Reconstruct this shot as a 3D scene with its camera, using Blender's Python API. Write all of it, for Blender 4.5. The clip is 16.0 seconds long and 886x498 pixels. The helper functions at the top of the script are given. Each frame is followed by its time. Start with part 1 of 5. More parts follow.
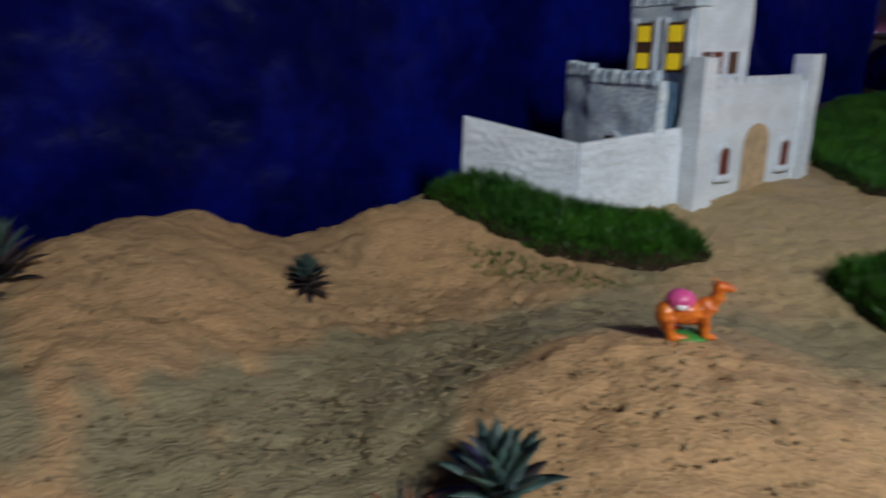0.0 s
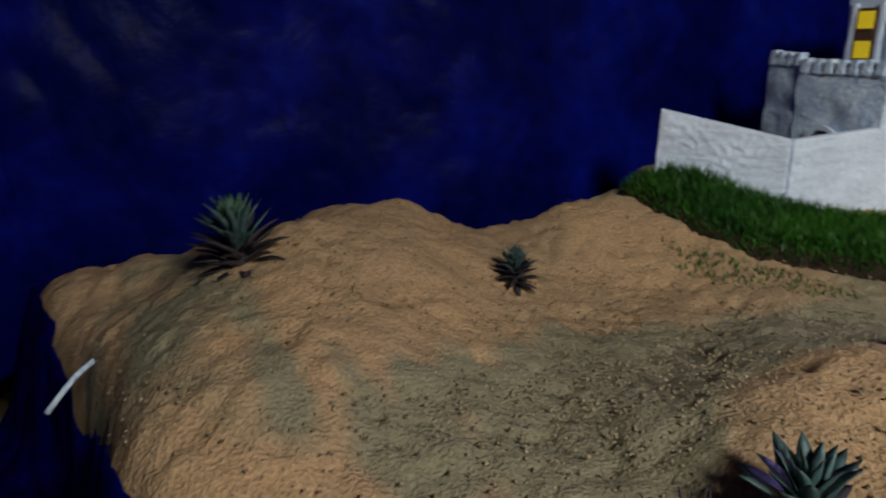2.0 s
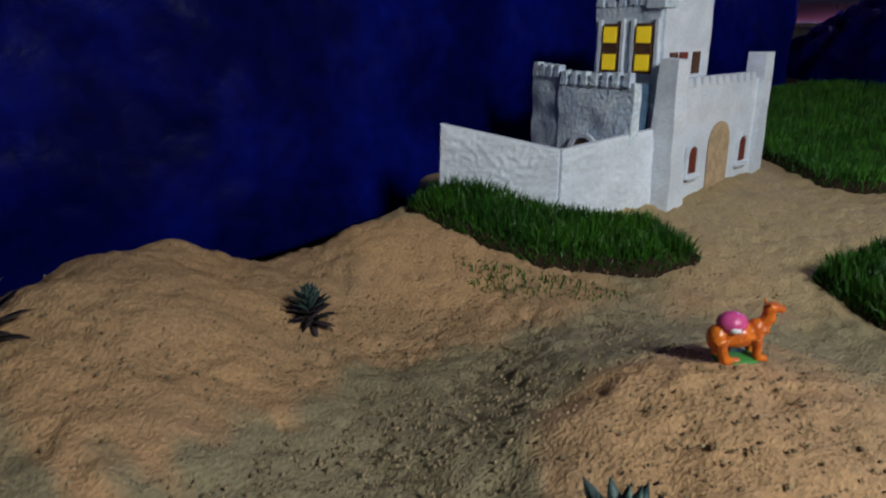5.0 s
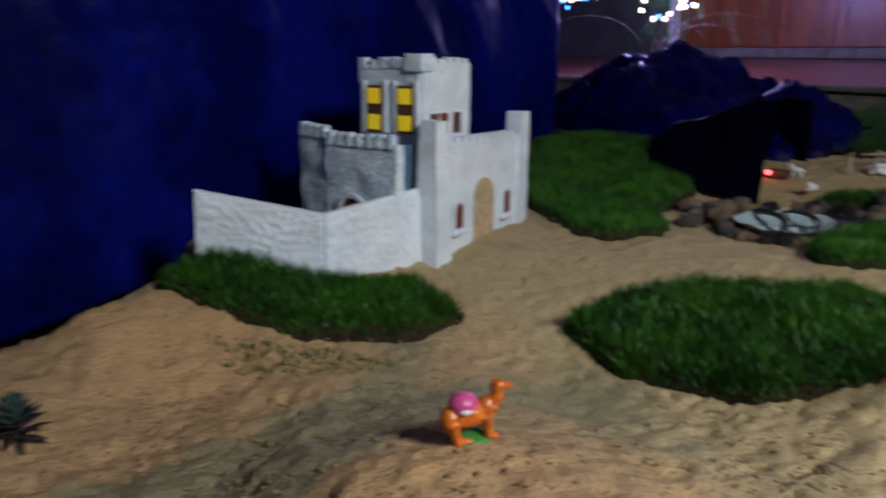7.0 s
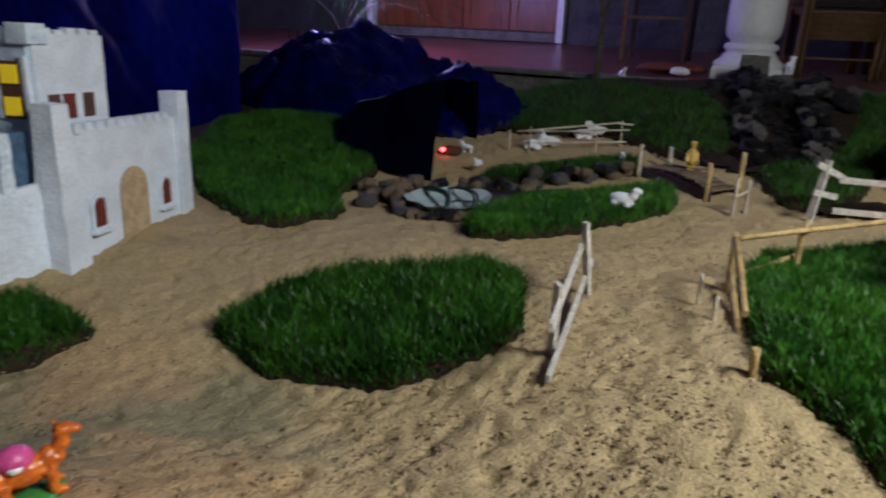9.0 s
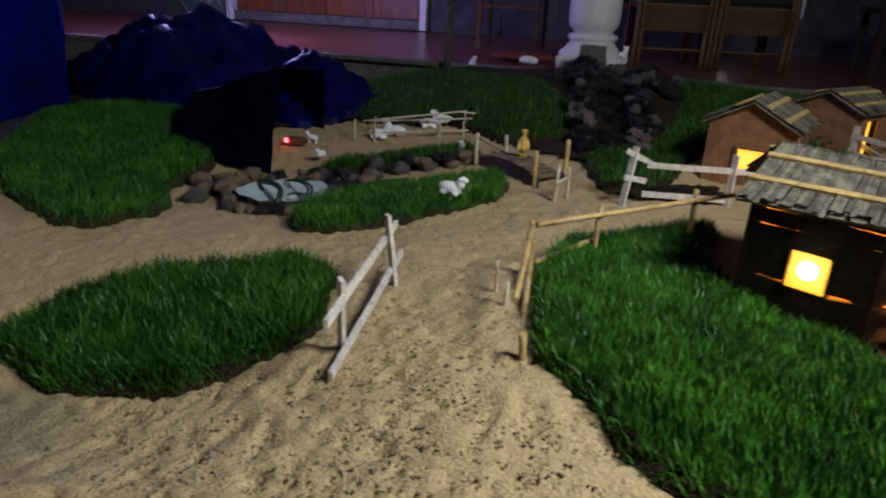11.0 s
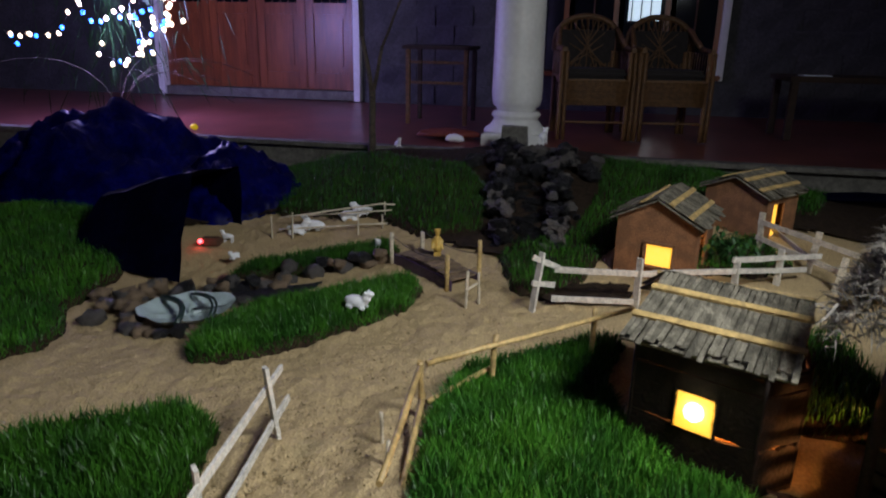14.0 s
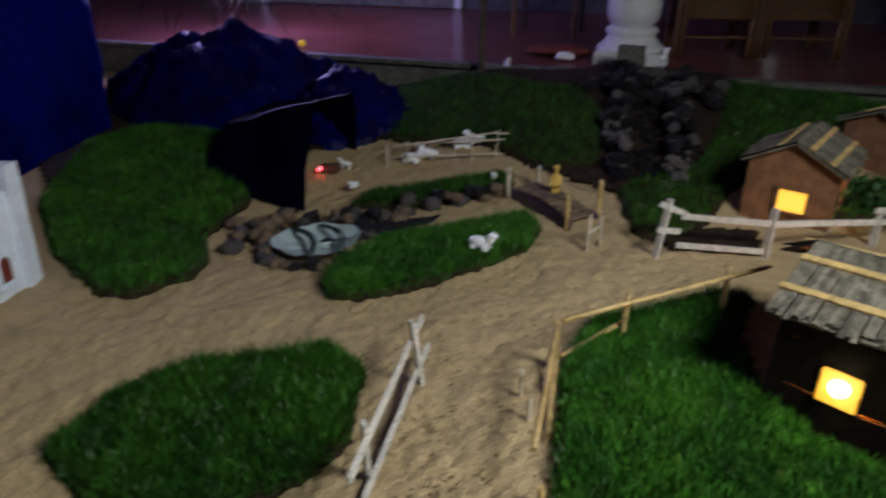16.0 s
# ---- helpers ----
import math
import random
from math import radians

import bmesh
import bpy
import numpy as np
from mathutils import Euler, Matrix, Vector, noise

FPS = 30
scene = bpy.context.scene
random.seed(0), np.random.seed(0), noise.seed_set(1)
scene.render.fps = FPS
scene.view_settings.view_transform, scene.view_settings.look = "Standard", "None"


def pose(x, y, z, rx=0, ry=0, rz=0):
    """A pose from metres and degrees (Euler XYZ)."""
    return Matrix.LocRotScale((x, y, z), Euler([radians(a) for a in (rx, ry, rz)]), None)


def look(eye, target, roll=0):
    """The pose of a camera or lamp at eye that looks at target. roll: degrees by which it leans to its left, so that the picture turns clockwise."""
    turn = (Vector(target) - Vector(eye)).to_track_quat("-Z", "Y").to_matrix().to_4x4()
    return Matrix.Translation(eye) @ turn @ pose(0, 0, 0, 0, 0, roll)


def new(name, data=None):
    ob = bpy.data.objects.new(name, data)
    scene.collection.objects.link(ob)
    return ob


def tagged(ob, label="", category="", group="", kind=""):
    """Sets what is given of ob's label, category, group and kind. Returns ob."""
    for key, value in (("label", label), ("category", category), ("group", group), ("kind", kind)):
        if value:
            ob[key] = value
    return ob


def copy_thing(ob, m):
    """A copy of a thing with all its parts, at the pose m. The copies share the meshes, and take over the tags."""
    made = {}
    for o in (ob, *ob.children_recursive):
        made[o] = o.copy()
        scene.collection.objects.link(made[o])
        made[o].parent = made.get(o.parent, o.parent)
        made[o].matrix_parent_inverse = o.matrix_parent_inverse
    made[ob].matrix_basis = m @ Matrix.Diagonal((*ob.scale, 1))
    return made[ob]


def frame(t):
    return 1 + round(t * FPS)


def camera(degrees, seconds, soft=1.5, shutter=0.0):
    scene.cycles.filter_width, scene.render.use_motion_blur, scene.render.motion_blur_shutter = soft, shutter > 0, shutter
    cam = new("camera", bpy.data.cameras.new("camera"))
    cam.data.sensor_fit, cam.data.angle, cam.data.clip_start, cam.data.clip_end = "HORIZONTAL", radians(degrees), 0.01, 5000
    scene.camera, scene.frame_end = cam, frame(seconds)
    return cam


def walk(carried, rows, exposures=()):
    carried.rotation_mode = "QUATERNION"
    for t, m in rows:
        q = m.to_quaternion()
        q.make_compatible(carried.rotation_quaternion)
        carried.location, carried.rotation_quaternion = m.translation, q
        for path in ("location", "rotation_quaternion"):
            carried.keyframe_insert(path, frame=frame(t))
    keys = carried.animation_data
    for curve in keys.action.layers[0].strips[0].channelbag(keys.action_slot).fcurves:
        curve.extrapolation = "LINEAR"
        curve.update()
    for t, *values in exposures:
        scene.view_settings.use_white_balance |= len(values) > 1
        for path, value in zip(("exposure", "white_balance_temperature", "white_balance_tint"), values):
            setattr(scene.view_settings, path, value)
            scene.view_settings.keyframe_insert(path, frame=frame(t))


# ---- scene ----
cam = camera(66.3, 16.0, soft=2.0, shutter=0.8)
PATH = [
    (0, (0.122, 0.016, 0.526), (0.332, 1.894, -0.129), -4.0),
    (0.5, (0.067, 0.026, 0.529), (0.055, 1.911, -0.138), -5.0),
    (1, (0.016, 0.029, 0.528), (-0.133, 1.908, -0.143), -5.2),
    (1.5, (-0.031, 0.034, 0.527), (-0.251, 1.91, -0.131), -5.2),
    (2, (-0.07, 0.045, 0.531), (-0.219, 1.933, -0.11), -5.2),
    (2.5, (-0.091, 0.072, 0.523), (-0.048, 1.953, -0.155), -6.7),
    (3, (-0.111, 0.087, 0.518), (-0.021, 1.962, -0.173), -5.4),
    (3.5, (-0.11, 0.102, 0.519), (0.108, 1.964, -0.178), -4.7),
    (4, (-0.093, 0.119, 0.522), (0.293, 1.946, -0.193), -4.1),
    (4.2, (-0.083, 0.126, 0.53), (0.324, 1.944, -0.196), -4.1),
    (6.5, (0.041, 0.152, 0.669), (0.784, 1.902, 0.049), -3.2),
    (7, (0.111, 0.157, 0.637), (1.067, 1.797, 0.007), -2.1),
    (7.5, (0.153, 0.147, 0.649), (1.293, 1.646, -0.025), -0.7),
    (8, (0.226, 0.134, 0.639), (1.511, 1.503, -0.048), 0.3),
    (8.5, (0.301, 0.105, 0.64), (1.715, 1.328, -0.07), 1.0),
    (9, (0.346, 0.083, 0.648), (1.851, 1.195, -0.057), 1.4),
    (9.5, (0.39, 0.064, 0.648), (1.966, 1.069, -0.063), 2.1),
    (9.7, (0.413, 0.054, 0.642), (2.021, 1.01, -0.065), 2.5),
    (11.8, (0.546, -0.194, 0.678), (2.261, 0.524, -0.06), 2.4),
    (12, (0.572, -0.215, 0.678), (2.315, 0.448, -0.045), 2.6),
    (12.5, (0.579, -0.252, 0.703), (2.356, 0.363, 0.021), 3.3),
    (13, (0.607, -0.244, 0.74), (2.371, 0.456, 0.108), 2.9),
    (13.5, (0.643, -0.223, 0.803), (2.399, 0.51, 0.187), 1.5),
    (14, (0.672, -0.195, 0.874), (2.425, 0.56, 0.274), 1.1),
    (14.5, (0.69, -0.174, 0.92), (2.457, 0.525, 0.297), 1.1),
    (15, (0.69, -0.149, 0.963), (2.42, 0.556, 0.248), 0.7),
    (15.5, (0.672, -0.109, 0.994), (2.325, 0.682, 0.193), 0.6),
    (16, (0.626, -0.06, 1.023), (2.171, 0.862, 0.149), -0.3),
]
EXPOSURES = [(0.0, -0.1), (4.0, -0.05), (8.0, -0.05), (9.5, -0.2), (12.0, -0.2), (14.5, -0.25), (16.0, -0.35)]
walk(cam, [(t, look(eye, target, roll)) for t, eye, target, roll in PATH], EXPOSURES)
YARD_EYE, YARD_WATTS = (1.42, -1.3, 1.95), 91
GLOW_AT = (4.75, 4.3, 0.95)

# ---- light ----
world = bpy.data.worlds.new("night")
world.use_nodes = True
scene.world = world
wn = world.node_tree.nodes
sky = wn.new("ShaderNodeTexSky")
sky.sky_type = "NISHITA"
sky.sun_disc = False
sky.sun_elevation = radians(-4.0)
sky.sun_rotation = radians(60)
world.node_tree.links.new(sky.outputs[0], wn["Background"].inputs[0])
wn["Background"].inputs[1].default_value = 0.01


def lamp(name, kind, eye, target, watts, colour, size=0.1, angle=120):
    data = bpy.data.lights.new(name, kind)
    data.energy, data.color = watts, colour
    if kind == "AREA":
        data.shape, data.size = "DISK", size
    else:
        data.shadow_soft_size = size
    if kind == "SPOT":
        data.spot_size, data.spot_blend = radians(angle), 0.6
    ob = new(name, data)
    ob.matrix_world = look(eye, target)
    return ob


# a yard lamp beside the camera, the porch's string lights, and the bulbs in the huts
lamp("yard_lamp", "AREA", YARD_EYE, (1.45, 0.45, 0), YARD_WATTS, (0.93, 0.97, 1.0), 0.75)
lamp("string_light_glow", "POINT", GLOW_AT, (0, 0, 0), 145, (0.42, 0.36, 1.0), 0.2)

# ---- materials ----


def material(name, colour, rough=0.8, metal=0.0, spread=0.25, scale=30.0, bump=0.3, fine=4.0, second=None, coord="Object", stretch=(1, 1, 1), emit=None, trans=0.0, island=0.0, spec=0.5, dist=0.01):
    """A surface with colour at two scales, grain relief and, if given, a second colour in patches."""
    mat = bpy.data.materials.new(name)
    mat.use_nodes = True
    n, l = mat.node_tree.nodes, mat.node_tree.links
    p = n["Principled BSDF"]
    tc = n.new("ShaderNodeTexCoord")
    mp = n.new("ShaderNodeMapping")
    mp.inputs["Scale"].default_value = stretch
    l.new(tc.outputs[coord], mp.inputs[0])

    def noise_at(s, detail=5.0):
        t = n.new("ShaderNodeTexNoise")
        t.inputs["Scale"].default_value, t.inputs["Detail"].default_value = s, detail
        l.new(mp.outputs[0], t.inputs["Vector"])
        return t

    big, small = noise_at(scale), noise_at(scale * fine, 8.0)
    other = second or tuple(c * (1 - spread) for c in colour)
    ramp = n.new("ShaderNodeValToRGB")
    ramp.color_ramp.elements[0].position, ramp.color_ramp.elements[1].position = 0.41, 0.59
    ramp.color_ramp.elements[0].color, ramp.color_ramp.elements[1].color = (*other, 1), (*colour, 1)
    l.new(big.outputs[0], ramp.inputs[0])
    mul = n.new("ShaderNodeMix")
    mul.data_type, mul.blend_type = "RGBA", "MULTIPLY"
    mul.inputs[0].default_value = 1.0
    shade = n.new("ShaderNodeMapRange")
    shade.inputs[1].default_value, shade.inputs[2].default_value = 0.3, 0.7
    shade.inputs[3].default_value, shade.inputs[4].default_value = 1 - spread, 1 + spread * 0.4
    l.new(small.outputs[0], shade.inputs[0])
    l.new(ramp.outputs[0], mul.inputs[6])
    l.new(shade.outputs[0], mul.inputs[7])
    out = mul.outputs[2]
    if island:
        geo = n.new("ShaderNodeNewGeometry")
        oi = n.new("ShaderNodeObjectInfo")
        add = n.new("ShaderNodeMath")
        add.operation = "ADD"
        l.new(geo.outputs["Random Per Island"], add.inputs[0])
        l.new(oi.outputs["Random"], add.inputs[1])
        mr = n.new("ShaderNodeMapRange")
        mr.inputs[2].default_value = 2.0
        mr.inputs[3].default_value, mr.inputs[4].default_value = 1 - island, 1 + island
        l.new(add.outputs[0], mr.inputs[0])
        m2 = n.new("ShaderNodeMix")
        m2.data_type, m2.blend_type = "RGBA", "MULTIPLY"
        m2.inputs[0].default_value = 1.0
        l.new(out, m2.inputs[6])
        l.new(mr.outputs[0], m2.inputs[7])
        out = m2.outputs[2]
    l.new(out, p.inputs["Base Color"])
    p.inputs["Roughness"].default_value, p.inputs["Metallic"].default_value = rough, metal
    p.inputs["Specular IOR Level"].default_value = spec
    p.inputs["Transmission Weight"].default_value = trans
    if bump:
        b = n.new("ShaderNodeBump")
        b.inputs["Strength"].default_value, b.inputs["Distance"].default_value = bump, dist
        l.new(small.outputs[0], b.inputs["Height"])
        l.new(b.outputs[0], p.inputs["Normal"])
    if emit:
        p.inputs["Emission Color"].default_value, p.inputs["Emission Strength"].default_value = (*emit[0], 1), emit[1]
    return mat


M_SAND = material("sand", (0.575, 0.355, 0.18), 0.95, spread=0.3, scale=3.2, fine=45, bump=0.9, second=(0.50, 0.32, 0.17), spec=0.10, dist=0.008)


def tint_sand(mat):
    """Greyer tone put into the hollows and pale sand over the warm sand, from the ground's own marks."""
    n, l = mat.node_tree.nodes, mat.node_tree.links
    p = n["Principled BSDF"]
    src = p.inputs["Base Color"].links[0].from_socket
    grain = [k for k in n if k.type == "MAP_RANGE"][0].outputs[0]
    for mark, tone in (("pale", (0.52, 0.39, 0.21)), ("greyer", (0.335, 0.285, 0.165))):
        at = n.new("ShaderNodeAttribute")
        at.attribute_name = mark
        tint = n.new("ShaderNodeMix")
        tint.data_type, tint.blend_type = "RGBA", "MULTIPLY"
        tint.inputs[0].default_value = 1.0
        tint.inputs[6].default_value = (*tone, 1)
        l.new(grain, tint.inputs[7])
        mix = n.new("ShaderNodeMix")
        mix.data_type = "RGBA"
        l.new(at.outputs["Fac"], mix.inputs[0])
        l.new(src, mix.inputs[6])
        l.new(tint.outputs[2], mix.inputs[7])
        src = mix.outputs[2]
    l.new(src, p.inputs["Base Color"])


tint_sand(M_SAND)
M_SOIL = material("soil", (0.042, 0.026, 0.015), 0.95, spread=0.5, scale=40, bump=0.6, spec=0.2)
M_REDSOIL = material("red_brown_soil", (0.10, 0.045, 0.025), 0.95, spread=0.45, scale=30, bump=0.6, spec=0.15)
M_CLOD = material("sand_clod", (0.36, 0.275, 0.16), 0.95, spread=0.4, scale=20, bump=0.4, island=0.4, spec=0.15)
M_GRASS = material("grass_blade", (0.048, 0.165, 0.014), 0.45, spread=0.35, scale=6, bump=0, island=0.6, second=(0.026, 0.105, 0.012), spec=0.3)
M_WHITE = material("white_paint", (0.82, 0.89, 0.97), 0.75, spread=0.1, scale=9, fine=9, bump=0.55, stretch=(1, 1, 1.3), spec=0.3, dist=0.006)
M_GREYBLUE = material("grey_blue_paint", (0.58, 0.70, 0.84), 0.8, spread=0.3, scale=16, fine=5, bump=0.9, second=(0.76, 0.87, 0.95), spec=0.3, dist=0.006)
M_PALEBLUE = material("pale_blue_white_paint", (0.76, 0.86, 0.93), 0.75, spread=0.2, scale=12, fine=6, bump=0.6, second=(0.58, 0.69, 0.79), spec=0.3, dist=0.006)
M_SHADEBLUE = material("recess_shade_blue", (0.09, 0.17, 0.27), 0.8, spread=0.3, scale=14, fine=5, bump=0.6, spec=0.3)
# slight emission added to make the yellow paper brighter
M_YELLOW = material("yellow_paper", (0.85, 0.62, 0.02), 0.7, spread=0.08, scale=30, bump=0.05, emit=((1.0, 0.7, 0.02), 0.25))
M_BROWN = material("brown_paint", (0.13, 0.06, 0.035), 0.8, spread=0.3, scale=40, bump=0.2)
M_RED = material("dark_red_paint", (0.20, 0.035, 0.02), 0.7, spread=0.3, scale=50, bump=0.2)
M_DOORTAN = material("tan_door_paint", (0.62, 0.45, 0.27), 0.8, spread=0.2, scale=25, bump=0.3)
M_TARP = material("blue_tarpaulin", (0.002, 0.006, 0.15), 0.36, spread=0.35, scale=2.2, fine=9, bump=0.2, second=(0.001, 0.003, 0.070), spec=0.03, dist=0.02)
M_BLACKTARP = material("black_plastic_sheet", (0.0012, 0.0018, 0.012), 0.65, spread=0.4, scale=8, fine=5, bump=0.3, spec=0.03)
M_CHIP = material("grey_wood_shingle", (0.245, 0.22, 0.165), 0.9, spread=0.45, scale=40, fine=6, bump=0.5, stretch=(1, 1, 0.2), island=0.6, spec=0.2)
M_STICK = material("peeled_stick", (0.72, 0.62, 0.46), 0.7, spread=0.25, scale=30, bump=0.3, island=0.15)
M_WHITEWOOD = material("whitewashed_wood", (0.72, 0.68, 0.60), 0.75, spread=0.25, scale=40, bump=0.3, island=0.1)
M_BAMBOO = material("bamboo_stick", (0.62, 0.43, 0.17), 0.5, spread=0.3, scale=20, bump=0.2, island=0.2)
M_CARD = material("brown_cardboard", (0.27, 0.125, 0.055), 0.85, spread=0.3, scale=20, fine=8, bump=0.4, island=0.1)
M_DARKWOOD = material("dark_slat_wood", (0.035, 0.016, 0.009), 0.75, spread=0.4, scale=25, bump=0.4, island=0.4)
# one near-black tone for the slat hut's boards and posts
M_BLACKWOOD = material("near_black_board", (0.014, 0.007, 0.004), 0.7, spread=0.4, scale=25, bump=0.3, island=0.4, spec=0.25)
M_GLOW = material("glowing_paper", (1.0, 0.72, 0.2), 0.6, spread=0.2, scale=40, bump=0.0, emit=((1.0, 0.50, 0.04), 1.5))
M_BULB = material("bulb_glow", (1, 0.9, 0.6), 0.3, spread=0, bump=0, emit=((1.0, 0.85, 0.45), 14.0))
M_STRAW = material("dry_straw", (0.25, 0.225, 0.19), 0.85, spread=0.3, scale=30, bump=0, island=0.45)
M_ROCK = material("river_rock", (0.12, 0.105, 0.095), 0.55, spread=0.5, scale=25, fine=5, bump=0.7, island=0.5, second=(0.07, 0.065, 0.065))
M_TANROCK = material("tan_rock", (0.23, 0.16, 0.10), 0.7, spread=0.4, scale=25, fine=5, bump=0.6, island=0.4)
M_DARKROCK = material("wet_dark_rock", (0.018, 0.018, 0.021), 0.4, spread=0.5, scale=25, fine=5, bump=0.8, island=0.5)
M_BLACKROCK = material("black_cleft_rock", (0.006, 0.006, 0.007), 0.5, spread=0.5, scale=25, fine=5, bump=0.8, island=0.5, spec=0.3)
M_WATER = material("pond_liner", (0.42, 0.52, 0.52), 0.4, spread=0.12, scale=12, fine=4, bump=0.15)
M_HOSE = material("dark_green_hose", (0.02, 0.04, 0.035), 0.4, spread=0.2, scale=40, bump=0.05)
M_PLASTER = material("white_glazed_plaster", (0.90, 0.91, 0.93), 0.35, spread=0.06, scale=20, bump=0.1)
M_ORANGE = material("orange_glaze", (0.78, 0.20, 0.02), 0.3, spread=0.25, scale=40, bump=0.1, second=(0.60, 0.13, 0.02))
M_PINK = material("pink_glaze", (0.75, 0.10, 0.32), 0.35, spread=0.2, scale=60, bump=0.1)
M_BASEGREEN = material("green_glaze", (0.06, 0.28, 0.05), 0.5, spread=0.2, scale=40, bump=0.1)
M_AGAVE = material("succulent_leaf", (0.07, 0.135, 0.115), 0.5, spread=0.3, scale=25, bump=0.2, island=0.45, second=(0.045, 0.08, 0.075))
M_AGAVEGREEN = material("green_succulent_leaf", (0.08, 0.17, 0.075), 0.5, spread=0.3, scale=25, bump=0.2, island=0.45, second=(0.05, 0.11, 0.06))
M_AGAVEDARK = material("dry_succulent_leaf", (0.055, 0.04, 0.045), 0.7, spread=0.4, scale=25, bump=0.2, island=0.5)
M_REDLEAF = material("red_dry_leaf", (0.35, 0.07, 0.02), 0.7, spread=0.4, scale=60, bump=0.1, island=0.4)
M_TILE = material("red_floor_tile", (0.20, 0.065, 0.055), 0.28, spread=0.3, scale=2.5, fine=10, bump=0.05, island=0.15)
M_STONE = material("grey_plinth_stone", (0.16, 0.15, 0.13), 0.8, spread=0.35, scale=9, fine=5, bump=0.4, island=0.25)
M_TEAK = material("varnished_teak", (0.30, 0.085, 0.03), 0.35, spread=0.3, scale=6, fine=6, bump=0.15, stretch=(1, 1, 0.12))
M_WALLBRICK = material("dark_grey_wall", (0.075, 0.075, 0.08), 0.8, spread=0.3, scale=5, fine=8, bump=0.3, island=0.2)
M_RATTAN = material("rattan_cane", (0.17, 0.085, 0.032), 0.5, spread=0.35, scale=40, fine=4, bump=0.5, island=0.25)
M_CUSHION = material("dark_cushion", (0.025, 0.02, 0.02), 0.9, spread=0.3, scale=30, bump=0.3)
M_COLUMN = material("column_paint", (0.80, 0.80, 0.79), 0.45, spread=0.06, scale=4, fine=8, bump=0.08)
M_GLASS = material("dark_window_glass", (0.01, 0.012, 0.015), 0.06, spread=0, bump=0)
M_WIRE = material("thin_dark_wire", (0.03, 0.03, 0.03), 0.5, bump=0)
M_BARK = material("slender_bark", (0.09, 0.07, 0.05), 0.85, spread=0.4, scale=20, bump=0.5)
M_SHRUB = material("shrub_leaf", (0.03, 0.10, 0.025), 0.5, spread=0.3, scale=30, bump=0, island=0.4)
M_LEDWHITE = material("warm_led", (1, 0.9, 0.8), 0.3, bump=0, spread=0, emit=((1.0, 0.72, 0.50), 7.0))
M_LEDBLUE = material("blue_led", (0.1, 0.3, 1), 0.3, bump=0, spread=0, emit=((0.02, 0.16, 1.0), 9.0))
M_LEDRED = material("red_led", (1, 0.1, 0.1), 0.3, bump=0, spread=0, emit=((1.0, 0.05, 0.06), 12.0))
M_PALEGLOW = material("pale_reflection_glow", (0.8, 0.9, 1), 0.4, bump=0, spread=0, emit=((0.65, 0.85, 1.0), 0.9))
M_SKINCLOTH = material("yellow_glaze", (0.70, 0.45, 0.10), 0.4, spread=0.2, scale=60, bump=0.1)
M_PURPLE = material("purple_foil", (0.08, 0.04, 0.11), 0.4, spread=0.4, scale=40, bump=0.4)

# ---- building helpers ----


def part(name, bm, mat, parent=None, label=""):
    """Links a bmesh as one mesh object, under a thing if one is given."""
    me = bpy.data.meshes.new(name)
    bm.to_mesh(me)
    bm.free()
    me.materials.append(mat)
    ob = new(name, me)
    if parent:
        ob.parent = parent
    return tagged(ob, label=label)


def shared(name, me, parent, m):
    ob = new(name, me)
    ob.parent = parent
    ob.matrix_basis = m
    return ob


def raw(name, verts, faces, mat, parent=None, smooth=False):
    me = bpy.data.meshes.new(name)
    me.from_pydata([tuple(v) for v in verts], [], faces)
    me.materials.append(mat)
    if smooth:
        me.polygons.foreach_set("use_smooth", [True] * len(me.polygons))
    ob = new(name, me)
    if parent:
        ob.parent = parent
    return ob


def thing(name, x, y, z, rz=0.0, rx=0.0, ry=0.0, **tags):
    ob = new(name)
    ob.empty_display_size = 0.01
    ob.matrix_world = pose(x, y, z, rx, ry, rz)
    return tagged(ob, **tags)


def box(bm, cx, cy, cz, sx, sy, sz, m=None, bevel=0.0):
    t = Matrix.LocRotScale((cx, cy, cz), None, (sx, sy, sz))
    res = bmesh.ops.create_cube(bm, size=1.0, matrix=(m or Matrix()) @ t)
    if bevel:
        es = list({e for v in res["verts"] for e in v.link_edges})
        bmesh.ops.bevel(bm, geom=es, offset=bevel, segments=2, affect="EDGES")
    return bm


def rod(bm, a, b, r1, r2=None, seg=8, knots=0):
    """A slightly uneven stick from a to b."""
    a, b = Vector(a), Vector(b)
    d = b - a
    q = d.to_track_quat("Z", "Y").to_matrix()
    steps = 4
    rings = []
    for i in range(steps + 1):
        f = i / steps
        r = r1 + ((r2 or r1) - r1) * f
        r *= random.uniform(0.9, 1.08)
        off = q @ Vector((random.uniform(-0.15, 0.15) * r, random.uniform(-0.15, 0.15) * r, 0))
        c = a + d * f + off
        rings.append([bm.verts.new(c + q @ Vector((math.cos(2 * math.pi * k / seg) * r, math.sin(2 * math.pi * k / seg) * r, 0))) for k in range(seg)])
    for u, v in zip(rings, rings[1:]):
        for k in range(seg):
            f = bm.faces.new((u[k], u[(k + 1) % seg], v[(k + 1) % seg], v[k]))
            f.smooth = True
    bm.faces.new(rings[0][::-1])
    bm.faces.new(rings[-1])
    return bm


